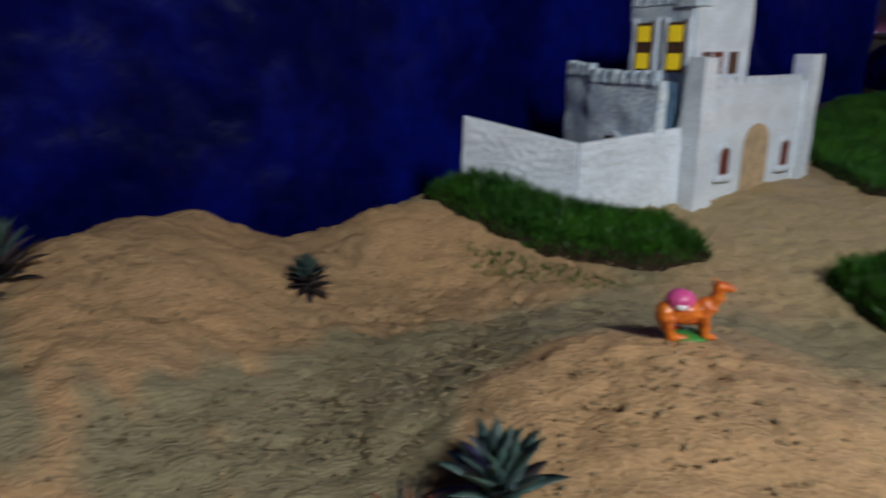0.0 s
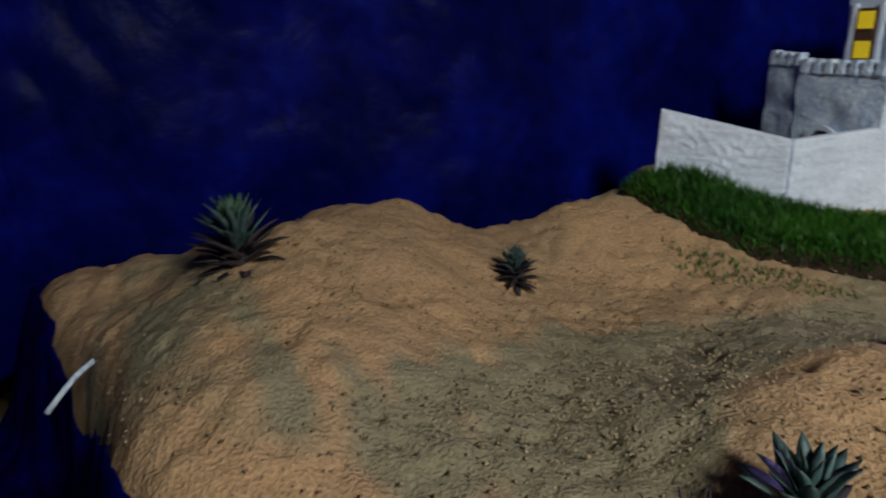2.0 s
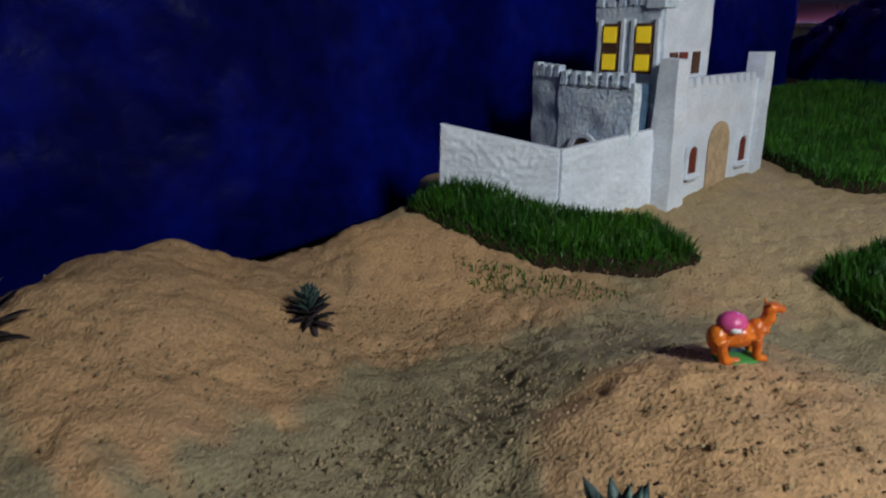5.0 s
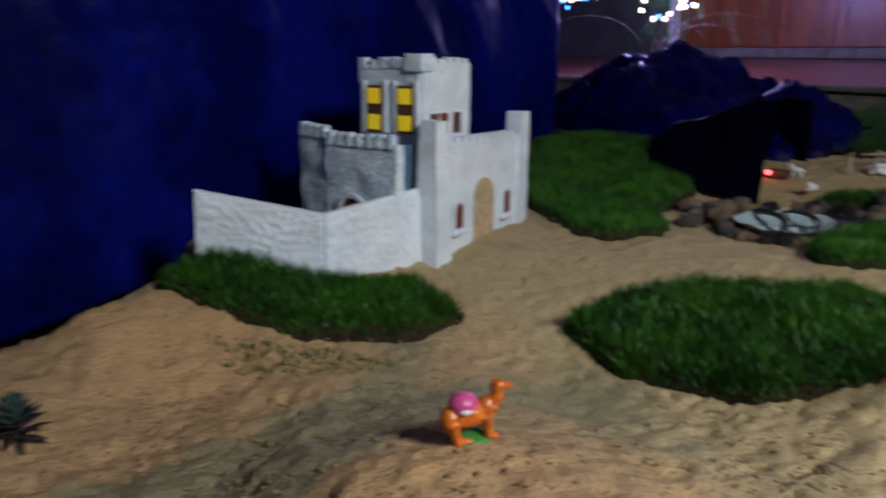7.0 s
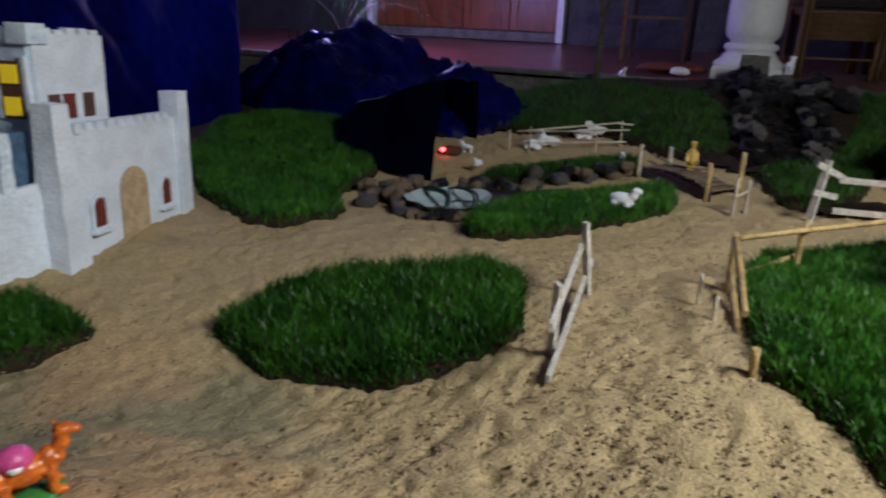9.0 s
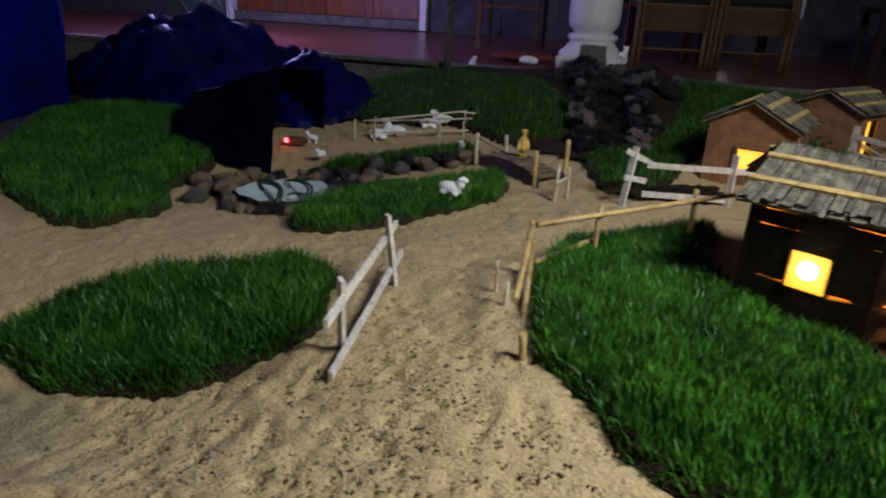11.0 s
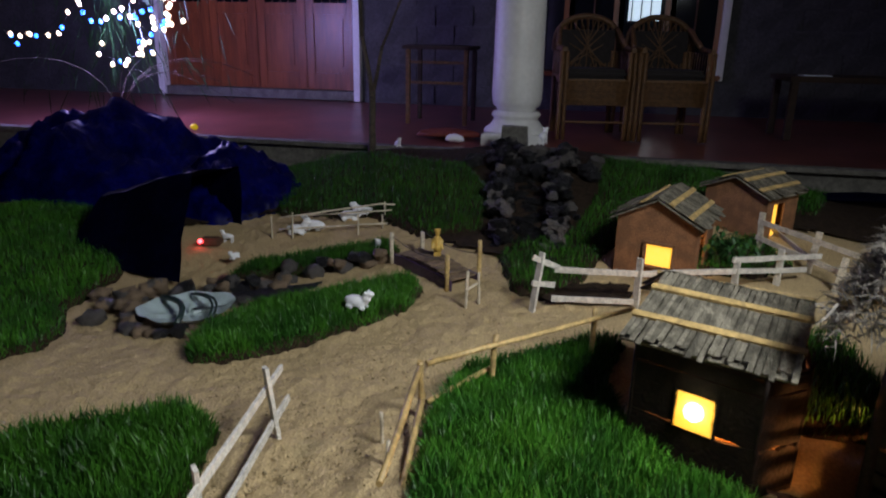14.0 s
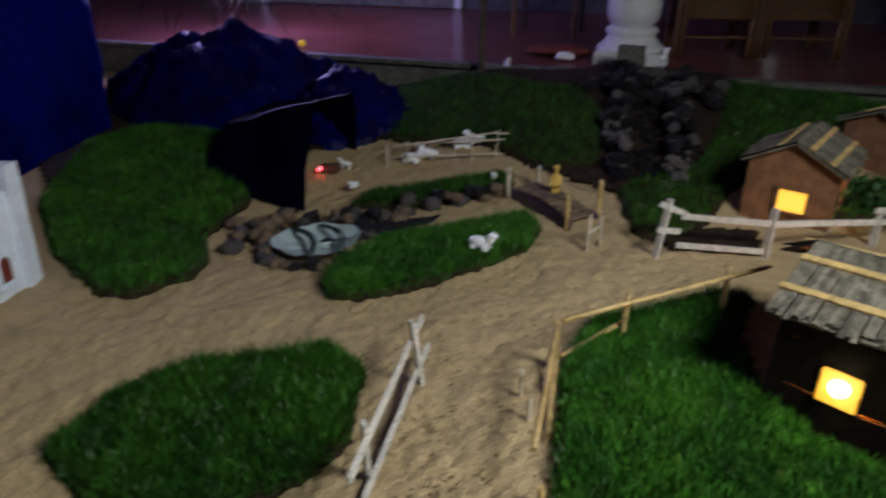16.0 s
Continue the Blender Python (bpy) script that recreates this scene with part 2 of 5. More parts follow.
def tube(bm, pts, r, seg=6):
    """One bent pipe through the points."""
    pts = [Vector(p) for p in pts]
    rings = []
    for k, p in enumerate(pts):
        d = (pts[min(k + 1, len(pts) - 1)] - pts[max(k - 1, 0)]).normalized()
        q = d.to_track_quat("Z", "Y").to_matrix()
        rings.append([bm.verts.new(p + q @ Vector((math.cos(6.28319 * j / seg) * r, math.sin(6.28319 * j / seg) * r, 0))) for j in range(seg)])
    for u, v in zip(rings, rings[1:]):
        # keep the rings from twisting against each other
        off = min(range(seg), key=lambda o: (u[0].co - v[o].co).length)
        v[:] = v[off:] + v[:off]
        for j in range(seg):
            f = bm.faces.new((u[j], u[(j + 1) % seg], v[(j + 1) % seg], v[j]))
            f.smooth = True
    bm.faces.new(rings[0][::-1])
    bm.faces.new(rings[-1])
    return bm


def plank(bm, a, b, w, t, up=(0, 0, 1)):
    """A flat lath from a to b, w high along up and t thick, with a little wobble."""
    a, b, up = Vector(a), Vector(b), Vector(up)
    d = (b - a).normalized()
    side = d.cross(up).normalized()
    up = side.cross(d).normalized()
    prev = None
    for i in range(5):
        f = i / 4
        c = a + (b - a) * f + up * random.uniform(-0.06, 0.06) * w
        k = random.uniform(0.9, 1.06)
        ring = [bm.verts.new(c + side * sx * t / 2 + up * sz * w * k / 2) for sx, sz in ((-1, -1), (1, -1), (1, 1), (-1, 1))]
        if prev:
            for j in range(4):
                bm.faces.new((prev[j], prev[(j + 1) % 4], ring[(j + 1) % 4], ring[j]))
        else:
            bm.faces.new(ring[::-1])
        prev = ring
    bm.faces.new(prev)
    return bm


def lump(bm, c, r, seed=0, rough=0.25, sub=2, freq=1.3, smooth=True):
    """A rounded, uneven stone or body; r is a radius or three of them."""
    r = Vector((r, r, r)) if isinstance(r, (int, float)) else Vector(r)
    res = bmesh.ops.create_icosphere(bm, subdivisions=sub, radius=1.0)
    off = Vector((seed * 3.7, seed * 1.3, seed * 7.1))
    for v in res["verts"]:
        k = 1 + rough * noise.noise(v.co * freq + off)
        v.co = Vector((v.co.x * r.x, v.co.y * r.y, v.co.z * r.z)) * k + Vector(c)
        for f in v.link_faces:
            f.smooth = smooth
    return bm


def inside(poly, x, y):
    """Which of the points lie in the outline, and how far each is from its edge."""
    p = np.array(poly, float)
    q = np.roll(p, -1, 0)
    hit = np.zeros(x.shape, bool)
    far = np.full(x.shape, 9.0)
    for (x1, y1), (x2, y2) in zip(p, q):
        cross = (y1 > y) != (y2 > y)
        with np.errstate(divide="ignore", invalid="ignore"):
            hit ^= cross & (x < (x2 - x1) * (y - y1) / (y2 - y1 + 1e-12) + x1)
        t = np.clip(((x - x1) * (x2 - x1) + (y - y1) * (y2 - y1)) / ((x2 - x1) ** 2 + (y2 - y1) ** 2 + 1e-12), 0, 1)
        far = np.minimum(far, np.hypot(x - x1 - t * (x2 - x1), y - y1 - t * (y2 - y1)))
    return hit, far


# ---- the ground: one sheet, with the sand bed's mounds and hollows ----
HILLS = [
    (-0.375, 1.466, 0.315, 0.271), (0.059, 1.354, 0.362, -0.155), (-0.521, 0.811, 0.268, 0.135), (0.32, 0.966, 0.323, 0.104), (0.396, 2.051, 0.291, 0.13),
    (1.05, 1.12, 0.39, -0.101), (0.61, 0.88, 0.25, 0.082), (1.26, 1.96, 0.49, -0.023), (1.54, 0.28, 0.35, 0.09), (2.66, 1.82, 0.49, -0.106),
    (3.22, 0.7, 0.56, -0.022), (4.83, 1.12, 0.77, 0.224), (-1.027, 1.561, 0.231, 0.092), (4.76, 0.0, 0.7, 0.07), (3.08, -0.28, 0.63, 0.06),
    (2.24, 2.66, 0.7, -0.037), (4.5, 2.0, 0.32, 0.09), (4.6, -0.3, 0.4, 0.06), (-0.87, 1.452, 0.142, -0.057), (-0.618, 1.522, 0.06, -0.115),
    (0.142, 1.863, 0.097, 0.052), (-0.284, 1.733, 0.06, 0.042),
]


def ground(x, y):
    z = -0.07 + 0 * x
    for a, b, s, h in HILLS:
        z = z + h * np.exp(-((x - a) ** 2 + (y - b) ** 2) / (2 * s * s))
    # the sand bed ends in a ragged drop on one side
    out = -((x + 0.915) * 0.781 + (y - 1.132) * 0.625) + 0.03 * np.sin(9 * y + 2 * x)
    # behind the dunes' crest, before the blue sheet, it falls away too
    crest = y - np.maximum(2.0 + 0.35 * (x - 0.15), 1.72) + 0.02 * np.sin(17 * x) + 0.015 * np.sin(41 * x)
    back = 1 / (1 + np.exp(-np.clip(crest / 0.025, -40, 40))) / (1 + np.exp(np.clip((x - 0.43) / 0.02, -40, 40)))
    return z - 0.38 / (1 + np.exp(-np.clip(out / 0.028, -40, 40))) - 0.35 * back


def gz(x, y):
    return float(ground(np.float64(x), np.float64(y)))


# where the sand is greyer (below zero, warmer): x, y, reach, how much
GREYER_SPOTS = [
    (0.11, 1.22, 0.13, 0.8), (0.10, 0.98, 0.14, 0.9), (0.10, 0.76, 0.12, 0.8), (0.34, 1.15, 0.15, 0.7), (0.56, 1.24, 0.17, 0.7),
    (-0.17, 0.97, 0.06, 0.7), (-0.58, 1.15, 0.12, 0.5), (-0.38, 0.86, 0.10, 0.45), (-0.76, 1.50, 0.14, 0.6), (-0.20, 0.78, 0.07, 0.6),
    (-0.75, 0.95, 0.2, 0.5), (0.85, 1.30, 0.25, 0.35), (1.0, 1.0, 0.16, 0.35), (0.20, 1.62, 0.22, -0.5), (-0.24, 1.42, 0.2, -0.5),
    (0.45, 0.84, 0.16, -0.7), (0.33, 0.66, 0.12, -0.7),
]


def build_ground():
    def axis(lo, hi, fine, far):
        mid = list(np.arange(lo, hi, fine))
        step, a, b = fine, lo, hi
        left, right = [], []
        while a > -far:
            step *= 1.35
            a -= step
            left.append(a)
        step = fine
        while b < far:
            step *= 1.35
            b += step
            right.append(b)
        return np.array(left[::-1] + mid + right)

    xs, ys = axis(-1.4, 3.6, 0.0095, 40), axis(0.1, 2.1, 0.0095, 40)
    gx, gy = np.meshgrid(xs, ys)
    z = ground(gx, gy)
    greyer, pale = np.zeros(gx.shape), np.ones(gx.shape)
    near = (gx > -1.3) & (gx < 4.2) & (gy > -0.5) & (gy < 2.6)
    for j, i in zip(*np.nonzero(near)):
        p = Vector((gx[j, i], gy[j, i], 0.3))
        n1 = noise.noise(p * 6) * 0.012
        if gx[j, i] < 0.6:
            n1 += noise.noise(p * 9 + Vector((2, 7, 0))) * 0.010 + abs(noise.noise(p * 14)) * 0.008 - 0.004
        n2 = noise.noise(p * 22) * 0.007
        n3 = noise.noise(p * 52) * 0.0055 - max(0.0, noise.noise(p * 34 + Vector((5, 3, 1))) - 0.35) * 0.03
        # the trodden path is pitted by small prints
        tread = max(0.0, min(1.0, (gx[j, i] - 0.55) / 0.3)) * max(0.0, min(1.0, (1.25 - gy[j, i]) / 0.3)) * max(0.2, min(1.0, (1.9 - gx[j, i]) / 0.4))
        q = Vector((p.x * 16 + 0.6 * noise.noise(p * 5), p.y * 30, 0.7))
        n3 -= tread * (max(0.0, noise.noise(q) - 0.08) * 0.018 + max(0.0, noise.noise(p * 30) - 0.25) * 0.03)
        z[j, i] += n1 + n2 + n3
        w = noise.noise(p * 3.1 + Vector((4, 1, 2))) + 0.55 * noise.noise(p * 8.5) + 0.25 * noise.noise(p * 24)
        # warm and grey ribs run down the dune's flank
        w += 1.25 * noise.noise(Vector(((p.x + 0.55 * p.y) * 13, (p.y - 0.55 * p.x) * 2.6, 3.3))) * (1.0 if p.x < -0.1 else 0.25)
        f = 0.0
        for a, b, r1, k in GREYER_SPOTS:
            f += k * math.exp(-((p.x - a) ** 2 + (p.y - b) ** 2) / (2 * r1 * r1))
        greyer[j, i] = max(0.0, min(1.0, 0.5 + (f + 0.42 * w - 0.45) * 3.2))
        pale[j, i] = max(0.0, min(1.0, (p.x - 0.62 + 0.35 * w * 0.5) / 0.45)) if p.y < 1.9 else 1.0
    verts = np.stack([gx.ravel(), gy.ravel(), z.ravel()], 1)
    w, h = len(xs), len(ys)
    faces = [(j * w + i, j * w + i + 1, (j + 1) * w + i + 1, (j + 1) * w + i) for j in range(h - 1) for i in range(w - 1)]
    ob = raw("ground", verts.tolist(), faces, M_SAND, smooth=True)
    for mark, field in (("greyer", greyer), ("pale", pale)):
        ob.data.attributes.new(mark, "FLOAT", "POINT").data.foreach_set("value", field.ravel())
    tagged(ob, "fine tan sand with trodden hollows and low dunes", "ground", kind="structure")


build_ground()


def scatter_clods(name, count, spots, seed, size, label):
    """Small lumps of damp sand lying about."""
    rng = random.Random(seed)
    base = [Vector(v) for v in ((1, 0, 0), (-1, 0, 0), (0, 1, 0), (0, -1, 0), (0, 0, 1), (0, 0, -0.6))]
    tris = ((0, 2, 4), (2, 1, 4), (1, 3, 4), (3, 0, 4), (2, 0, 5), (1, 2, 5), (3, 1, 5), (0, 3, 5))
    verts, faces = [], []
    for _ in range(count):
        cx, cy, sx, sy = rng.choice(spots)
        x, y = rng.gauss(cx, sx), rng.gauss(cy, sy)
        r = size * rng.uniform(0.35, 1.0) ** 2 * 1.6
        z = gz(x, y) + r * 0.2
        a = rng.uniform(0, 6.28)
        k = len(verts)
        for v in base:
            q = v * r * rng.uniform(0.7, 1.2)
            verts.append((x + q.x * math.cos(a) - q.y * math.sin(a), y + q.x * math.sin(a) + q.y * math.cos(a), z + q.z * 0.7))
        faces += [(k + a1, k + b1, k + c1) for a1, b1, c1 in tris]
    tagged(raw(name, verts, faces, M_CLOD, smooth=True), label, "sand lumps", kind="stuff")


scatter_clods("sand_lumps", 13000, [(0.15, 1.0, 0.2, 0.22), (0.15, 1.1, 0.3, 0.28), (0.9, 0.7, 0.3, 0.25), (1.1, 0.4, 0.35, 0.25), (1.6, 0.6, 0.3, 0.25), (0.5, 1.5, 0.3, 0.2), (-0.3, 0.9, 0.3, 0.25), (2.2, 0.7, 0.4, 0.3), (1.3, 0.25, 0.2, 0.15)], 4, 0.0033, "small crumbs of damp sand strewn over the bed")


# ---- grass ----
def grass(name, outline, height, step, seed, label, lift=0.03, width=0.0017, soil=True, lean=0.6):
    """A sod: a raised soil bed with an uneven rim, and single blades on it."""
    rng = np.random.default_rng(seed)
    p = np.array(outline, float)
    lo, hi = p.min(0), p.max(0)
    owner = thing(name, float(p[:, 0].mean()), float(p[:, 1].mean()), gz(p[:, 0].mean(), p[:, 1].mean()), label=label, category="grass", kind="stuff")
    inv = owner.matrix_world.inverted()
    if soil:
        s = max(0.012, step * 2.2)
        gx, gy = np.meshgrid(np.arange(lo[0] - 2 * s, hi[0] + 3 * s, s), np.arange(lo[1] - 2 * s, hi[1] + 3 * s, s))
        gx, gy = gx + rng.uniform(-0.3, 0.3, gx.shape) * s, gy + rng.uniform(-0.3, 0.3, gy.shape) * s
        hit, far = inside(outline, gx, gy)
        sd = np.where(hit, far, -far)
        rim = np.clip(sd / 0.02, -1.2, 1)
        z = ground(gx, gy) + lift * rim + rng.uniform(-0.004, 0.004, gx.shape)
        w = gx.shape[1]
        keep = sd > -0.022
        faces = []
        for j in range(gx.shape[0] - 1):
            for i in range(w - 1):
                if keep[j, i] and keep[j, i + 1] and keep[j + 1, i] and keep[j + 1, i + 1]:
                    faces.append((j * w + i, j * w + i + 1, (j + 1) * w + i + 1, (j + 1) * w + i))
        used = sorted({v for f in faces for v in f})
        at = {v: k for k, v in enumerate(used)}
        verts = [inv @ Vector((gx.flat[v], gy.flat[v], z.flat[v])) for v in used]
        ob = raw("soil_bed", verts, [tuple(at[v] for v in f) for f in faces], M_SOIL, owner, smooth=True)
        tagged(ob, "dark crumbly soil", kind="stuff")
    x, y = np.meshgrid(np.arange(lo[0], hi[0], step), np.arange(lo[1], hi[1], step))
    x, y = (x + rng.uniform(-0.8, 0.8, x.shape) * step).ravel(), (y + rng.uniform(-0.8, 0.8, y.shape) * step).ravel()
    hit, far = inside(outline, x, y)
    x, y, far = x[hit], y[hit], far[hit]
    n = len(x)
    tuft = np.array([noise.noise(Vector((a * 9, b * 9, seed))) for a, b in zip(x, y)])
    h = height * (0.75 + 0.35 * tuft + rng.uniform(-0.3, 0.3, n)) * np.clip(0.45 + far / 0.04, 0.45, 1.0)
    # the rim's blades hang outward, the rest lean every way
    ang = rng.uniform(0, 2 * np.pi, n)
    ln = rng.uniform(0.05, lean, n) * h + np.where(far < 0.02, 0.012, 0)
    z0 = ground(x, y) + lift * np.clip(far / 0.02, 0, 1) - 0.003
    dx, dy = np.cos(ang), np.sin(ang)
    face = rng.uniform(0, np.pi, n)
    wx, wy = np.cos(face) * width, np.sin(face) * width
    v = np.empty((n, 5, 3))
    v[:, 0] = np.stack([x - wx, y - wy, z0], 1)
    v[:, 1] = np.stack([x + wx, y + wy, z0], 1)
    mx, my, mz = x + dx * ln * 0.35, y + dy * ln * 0.35, z0 + h * 0.6
    v[:, 2] = np.stack([mx + wx * 0.8, my + wy * 0.8, mz], 1)
    v[:, 3] = np.stack([mx - wx * 0.8, my - wy * 0.8, mz], 1)
    v[:, 4] = np.stack([x + dx * ln, y + dy * ln, z0 + h], 1)
    base = np.array(owner.matrix_world.translation)
    v = (v - base).reshape(-1, 3)
    k = np.arange(n) * 5
    quads = np.stack([k, k + 1, k + 2, k + 3], 1).tolist()
    tris = np.stack([k + 3, k + 2, k + 4], 1).tolist()
    tagged(raw("blades", v.tolist(), quads + tris, M_GRASS, owner), kind="stuff")
    return owner


grass("grass_patch", [(1.21, 1.43), (1.43, 1.45), (1.62, 1.36), (1.86, 1.04), (1.80, 0.88), (1.56, 0.75), (1.42, 0.75), (1.27, 0.88), (1.17, 1.18)], 0.056, 0.0048, 11, "dense dark-green sprouted grass on a soil sod")
grass("grass_patch", [(2.10, 1.26), (2.19, 1.37), (2.36, 1.42), (2.62, 1.42), (2.84, 1.16), (3.0, 0.95), (2.93, 0.86), (2.71, 0.82), (2.58, 0.87), (2.42, 0.96), (2.26, 1.06), (2.14, 1.16)], 0.050, 0.0052, 12, "low green grass sod beside the pond path")
grass("grass_patch", [(2.88, 1.80), (3.03, 1.76), (3.18, 1.52), (3.36, 1.25), (3.30, 1.15), (3.18, 1.15), (3.0, 1.45), (2.92, 1.66)], 0.042, 0.0060, 13, "narrow strip of grass above the stone-lined stream")
grass("grass_patch", [(1.54, 0.25), (2.03, 0.42), (2.29, 0.44), (2.62, 0.16), (2.66, 0.04), (2.40, 0.05), (2.19, -0.04), (2.06, -0.16), (2.03, -0.30), (1.86, -0.42), (1.72, -0.58), (1.30, -0.42), (1.36, 0.02), (1.46, 0.12)], 0.046, 0.0046, 14, "large bright-green sprouted grass lawn inside the fence")
grass("grass_patch", [(0.29, 1.95), (0.45, 2.00), (0.70, 1.88), (0.98, 1.82), (1.02, 1.60), (0.84, 1.56), (0.56, 1.65), (0.38, 1.82)], 0.046, 0.0048, 15, "dense green grass sod in front of the castle wall")
grass("grass_patch", [(1.86, 2.42), (1.74, 1.98), (1.80, 1.86), (1.98, 1.80), (2.13, 1.87), (2.33, 2.10), (2.72, 2.24), (3.2, 2.75), (3.2, 3.4), (2.7, 3.45), (2.1, 2.9)], 0.042, 0.0085, 16, "wide dark-green grass slope beside the castle")
grass("grass_patch", [(3.55, 2.0), (3.62, 1.45), (3.45, 1.08), (3.55, 0.85), (4.0, 0.95), (4.35, 1.25), (4.45, 2.2), (4.3, 2.55), (3.9, 2.5)], 0.045, 0.011, 17, "dark-green grass mound rising to the porch")
grass("grass_patch", [(3.15, 0.60), (3.35, 0.70), (3.7, 0.45), (4.2, 0.45), (4.75, 0.55), (5.0, -0.1), (5.15, -0.75), (4.4, -0.6), (4.0, -0.05), (3.6, 0.25), (3.15, 0.28), (2.95, 0.36), (2.98, 0.52)], 0.045, 0.011, 18, "grass behind the huts beside the dark rocks")
grass("grass_patch", [(3.35, 0.02), (3.7, -0.05), (3.95, -0.35), (3.6, -0.48), (3.4, -0.3)], 0.04, 0.012, 19, "short grass in front of the brown huts")
grass("grass_patch", [(2.35, -0.42), (2.85, -0.30), (2.95, -0.55), (2.4, -0.75)], 0.06, 0.01, 20, "grass behind the thatched stable")

grass("grass_tuft", [(0.36, 1.74), (0.50, 1.66), (0.66, 1.56), (0.74, 1.46), (0.60, 1.44), (0.46, 1.52), (0.36, 1.62)], 0.022, 0.014, 21, "sparse young sprouts on the sand below the castle grass", 0.0, 0.0022, False)

# ---- blue tarpaulin backdrop ----


def hanging_sheet(name, corners, top, drape, seed, mat, label, category, cols=150, rows=60, kind=""):
    """A hung sheet along a line of floor points, creased and bulging."""
    pts = [Vector(c) for c in corners]
    runs = [(b - a).length for a, b in zip(pts, pts[1:])]
    total = sum(runs)
    verts = []
    for i in range(cols + 1):
        d = total * i / cols
        for a, b, r in zip(pts, pts[1:], runs):
            if d <= r or b is pts[-1]:
                p = a + (b - a) * (d / r)
                side = (b - a).cross(Vector((0, 0, 1))).normalized()
                break
            d -= r
        for j in range(rows + 1):
            f = j / rows
            q = Vector((p.x, p.y, p.z + top * f))
            s = Vector((i / cols * total, f * top, seed))
            k = noise.noise(Vector((s.x * 1.1, s.y * 0.9, seed))) * 0.5 + noise.noise(Vector((s.x * 3 + s.y * 2.2, s.y * 2.0 - s.x, seed + 4))) * 0.22
            k += (abs(noise.noise(Vector((s.x * 5 + s.y * 4, s.y * 3.4 - s.x * 2, seed + 9)))) - 0.2) * 0.20
            k += max(0.0, noise.noise(Vector((s.x * 1.4, s.y * 1.4, seed + 2)))) * abs(noise.noise(Vector((s.x * 9, s.y * 12, seed)))) * 0.14
            verts.append(q + side * k * drape)
    faces = [(i * (rows + 1) + j, (i + 1) * (rows + 1) + j, (i + 1) * (rows + 1) + j + 1, i * (rows + 1) + j + 1) for i in range(cols) for j in range(rows)]
    ob = raw(name, verts, faces, mat, smooth=True)
    mod = ob.modifiers.new("thick", "SOLIDIFY")
    mod.thickness = 0.002
    return tagged(ob, label, category, kind=kind)


hanging_sheet("blue_tarpaulin", [(-1.75, 0.2, -0.35), (-1.65, 1.0, -0.35), (-1.40, 1.80, -0.30), (-0.6, 2.18, -0.22), (0.8, 2.72, -0.14), (2.0, 3.2, -0.12), (2.98, 3.60, -0.12)], 2.3, 0.11, 3, M_TARP, "deep-blue creased tarpaulin hung as a night-sky backdrop", "tarpaulin", cols=330, rows=130)


# ---- castle ----
def facade_block(bm, x0, x1, y0, y1, z0, z1, wob=0.004, seed=0, taper=0.0, cuts=6):
    """A plastered block whose faces wobble a little."""
    res = bmesh.ops.create_cube(bm, size=1.0)
    es = list({e for v in res["verts"] for e in v.link_edges})
    bmesh.ops.subdivide_edges(bm, edges=es, cuts=cuts, use_grid_fill=True)
    for v in bm.verts:
        fx, fy, fz = v.co.x + 0.5, v.co.y + 0.5, v.co.z + 0.5
        tx = taper * fz
        p = Vector((x0 + (x1 - x0) * (fx * (1 - 2 * tx) + tx), y0 + (y1 - y0) * (fy * (1 - 2 * tx) + tx), z0 + (z1 - z0) * fz))
        n = noise.noise_vector(p * 14 + Vector((seed, seed, seed)))
        v.co = p + Vector(n) * wob
    return bm


def arch(bm, x, y, z, w, h, depth, axis="x", seg=10, ring=0.0):
    """A round-headed panel standing on z; with ring, only its raised border."""
    outer = [(-w / 2, 0), (w / 2, 0)] + [(w / 2 * math.cos(a), h - w / 2 + w / 2 * math.sin(a)) for a in [math.pi * k / seg for k in range(seg + 1)]]
    pts = outer

    def put(u, v, d):
        return bm.verts.new((x + u, y + d, z + v) if axis == "x" else (x + d, y + u, z + v))

    if ring:
        c = (0, h / 2)
        inner = [(u * (1 - 2 * ring / w), (v - c[1]) * (1 - 2 * ring / h) + c[1]) for u, v in pts]
        f0, f1 = [put(u, v, -depth) for u, v in pts], [put(u, v, -depth) for u, v in inner]
        b0, b1 = [put(u, v, 0) for u, v in pts], [put(u, v, 0) for u, v in inner]
        n = len(pts)
        for k in range(n):
            m = (k + 1) % n
            bm.faces.new((f0[k], f0[m], f1[m], f1[k]))
            bm.faces.new((f0[k], b0[k], b0[m], f0[m]))
            bm.faces.new((f1[k], f1[m], b1[m], b1[k]))
    else:
        f0, b0 = [put(u, v, -depth) for u, v in pts], [put(u, v, 0) for u, v in pts]
        n = len(pts)
        bm.faces.new(f0)
        for k in range(n):
            bm.faces.new((f0[k], b0[k], b0[(k + 1) % n], f0[(k + 1) % n]))
    bmesh.ops.recalc_face_normals(bm, faces=bm.faces[:])
    return bm


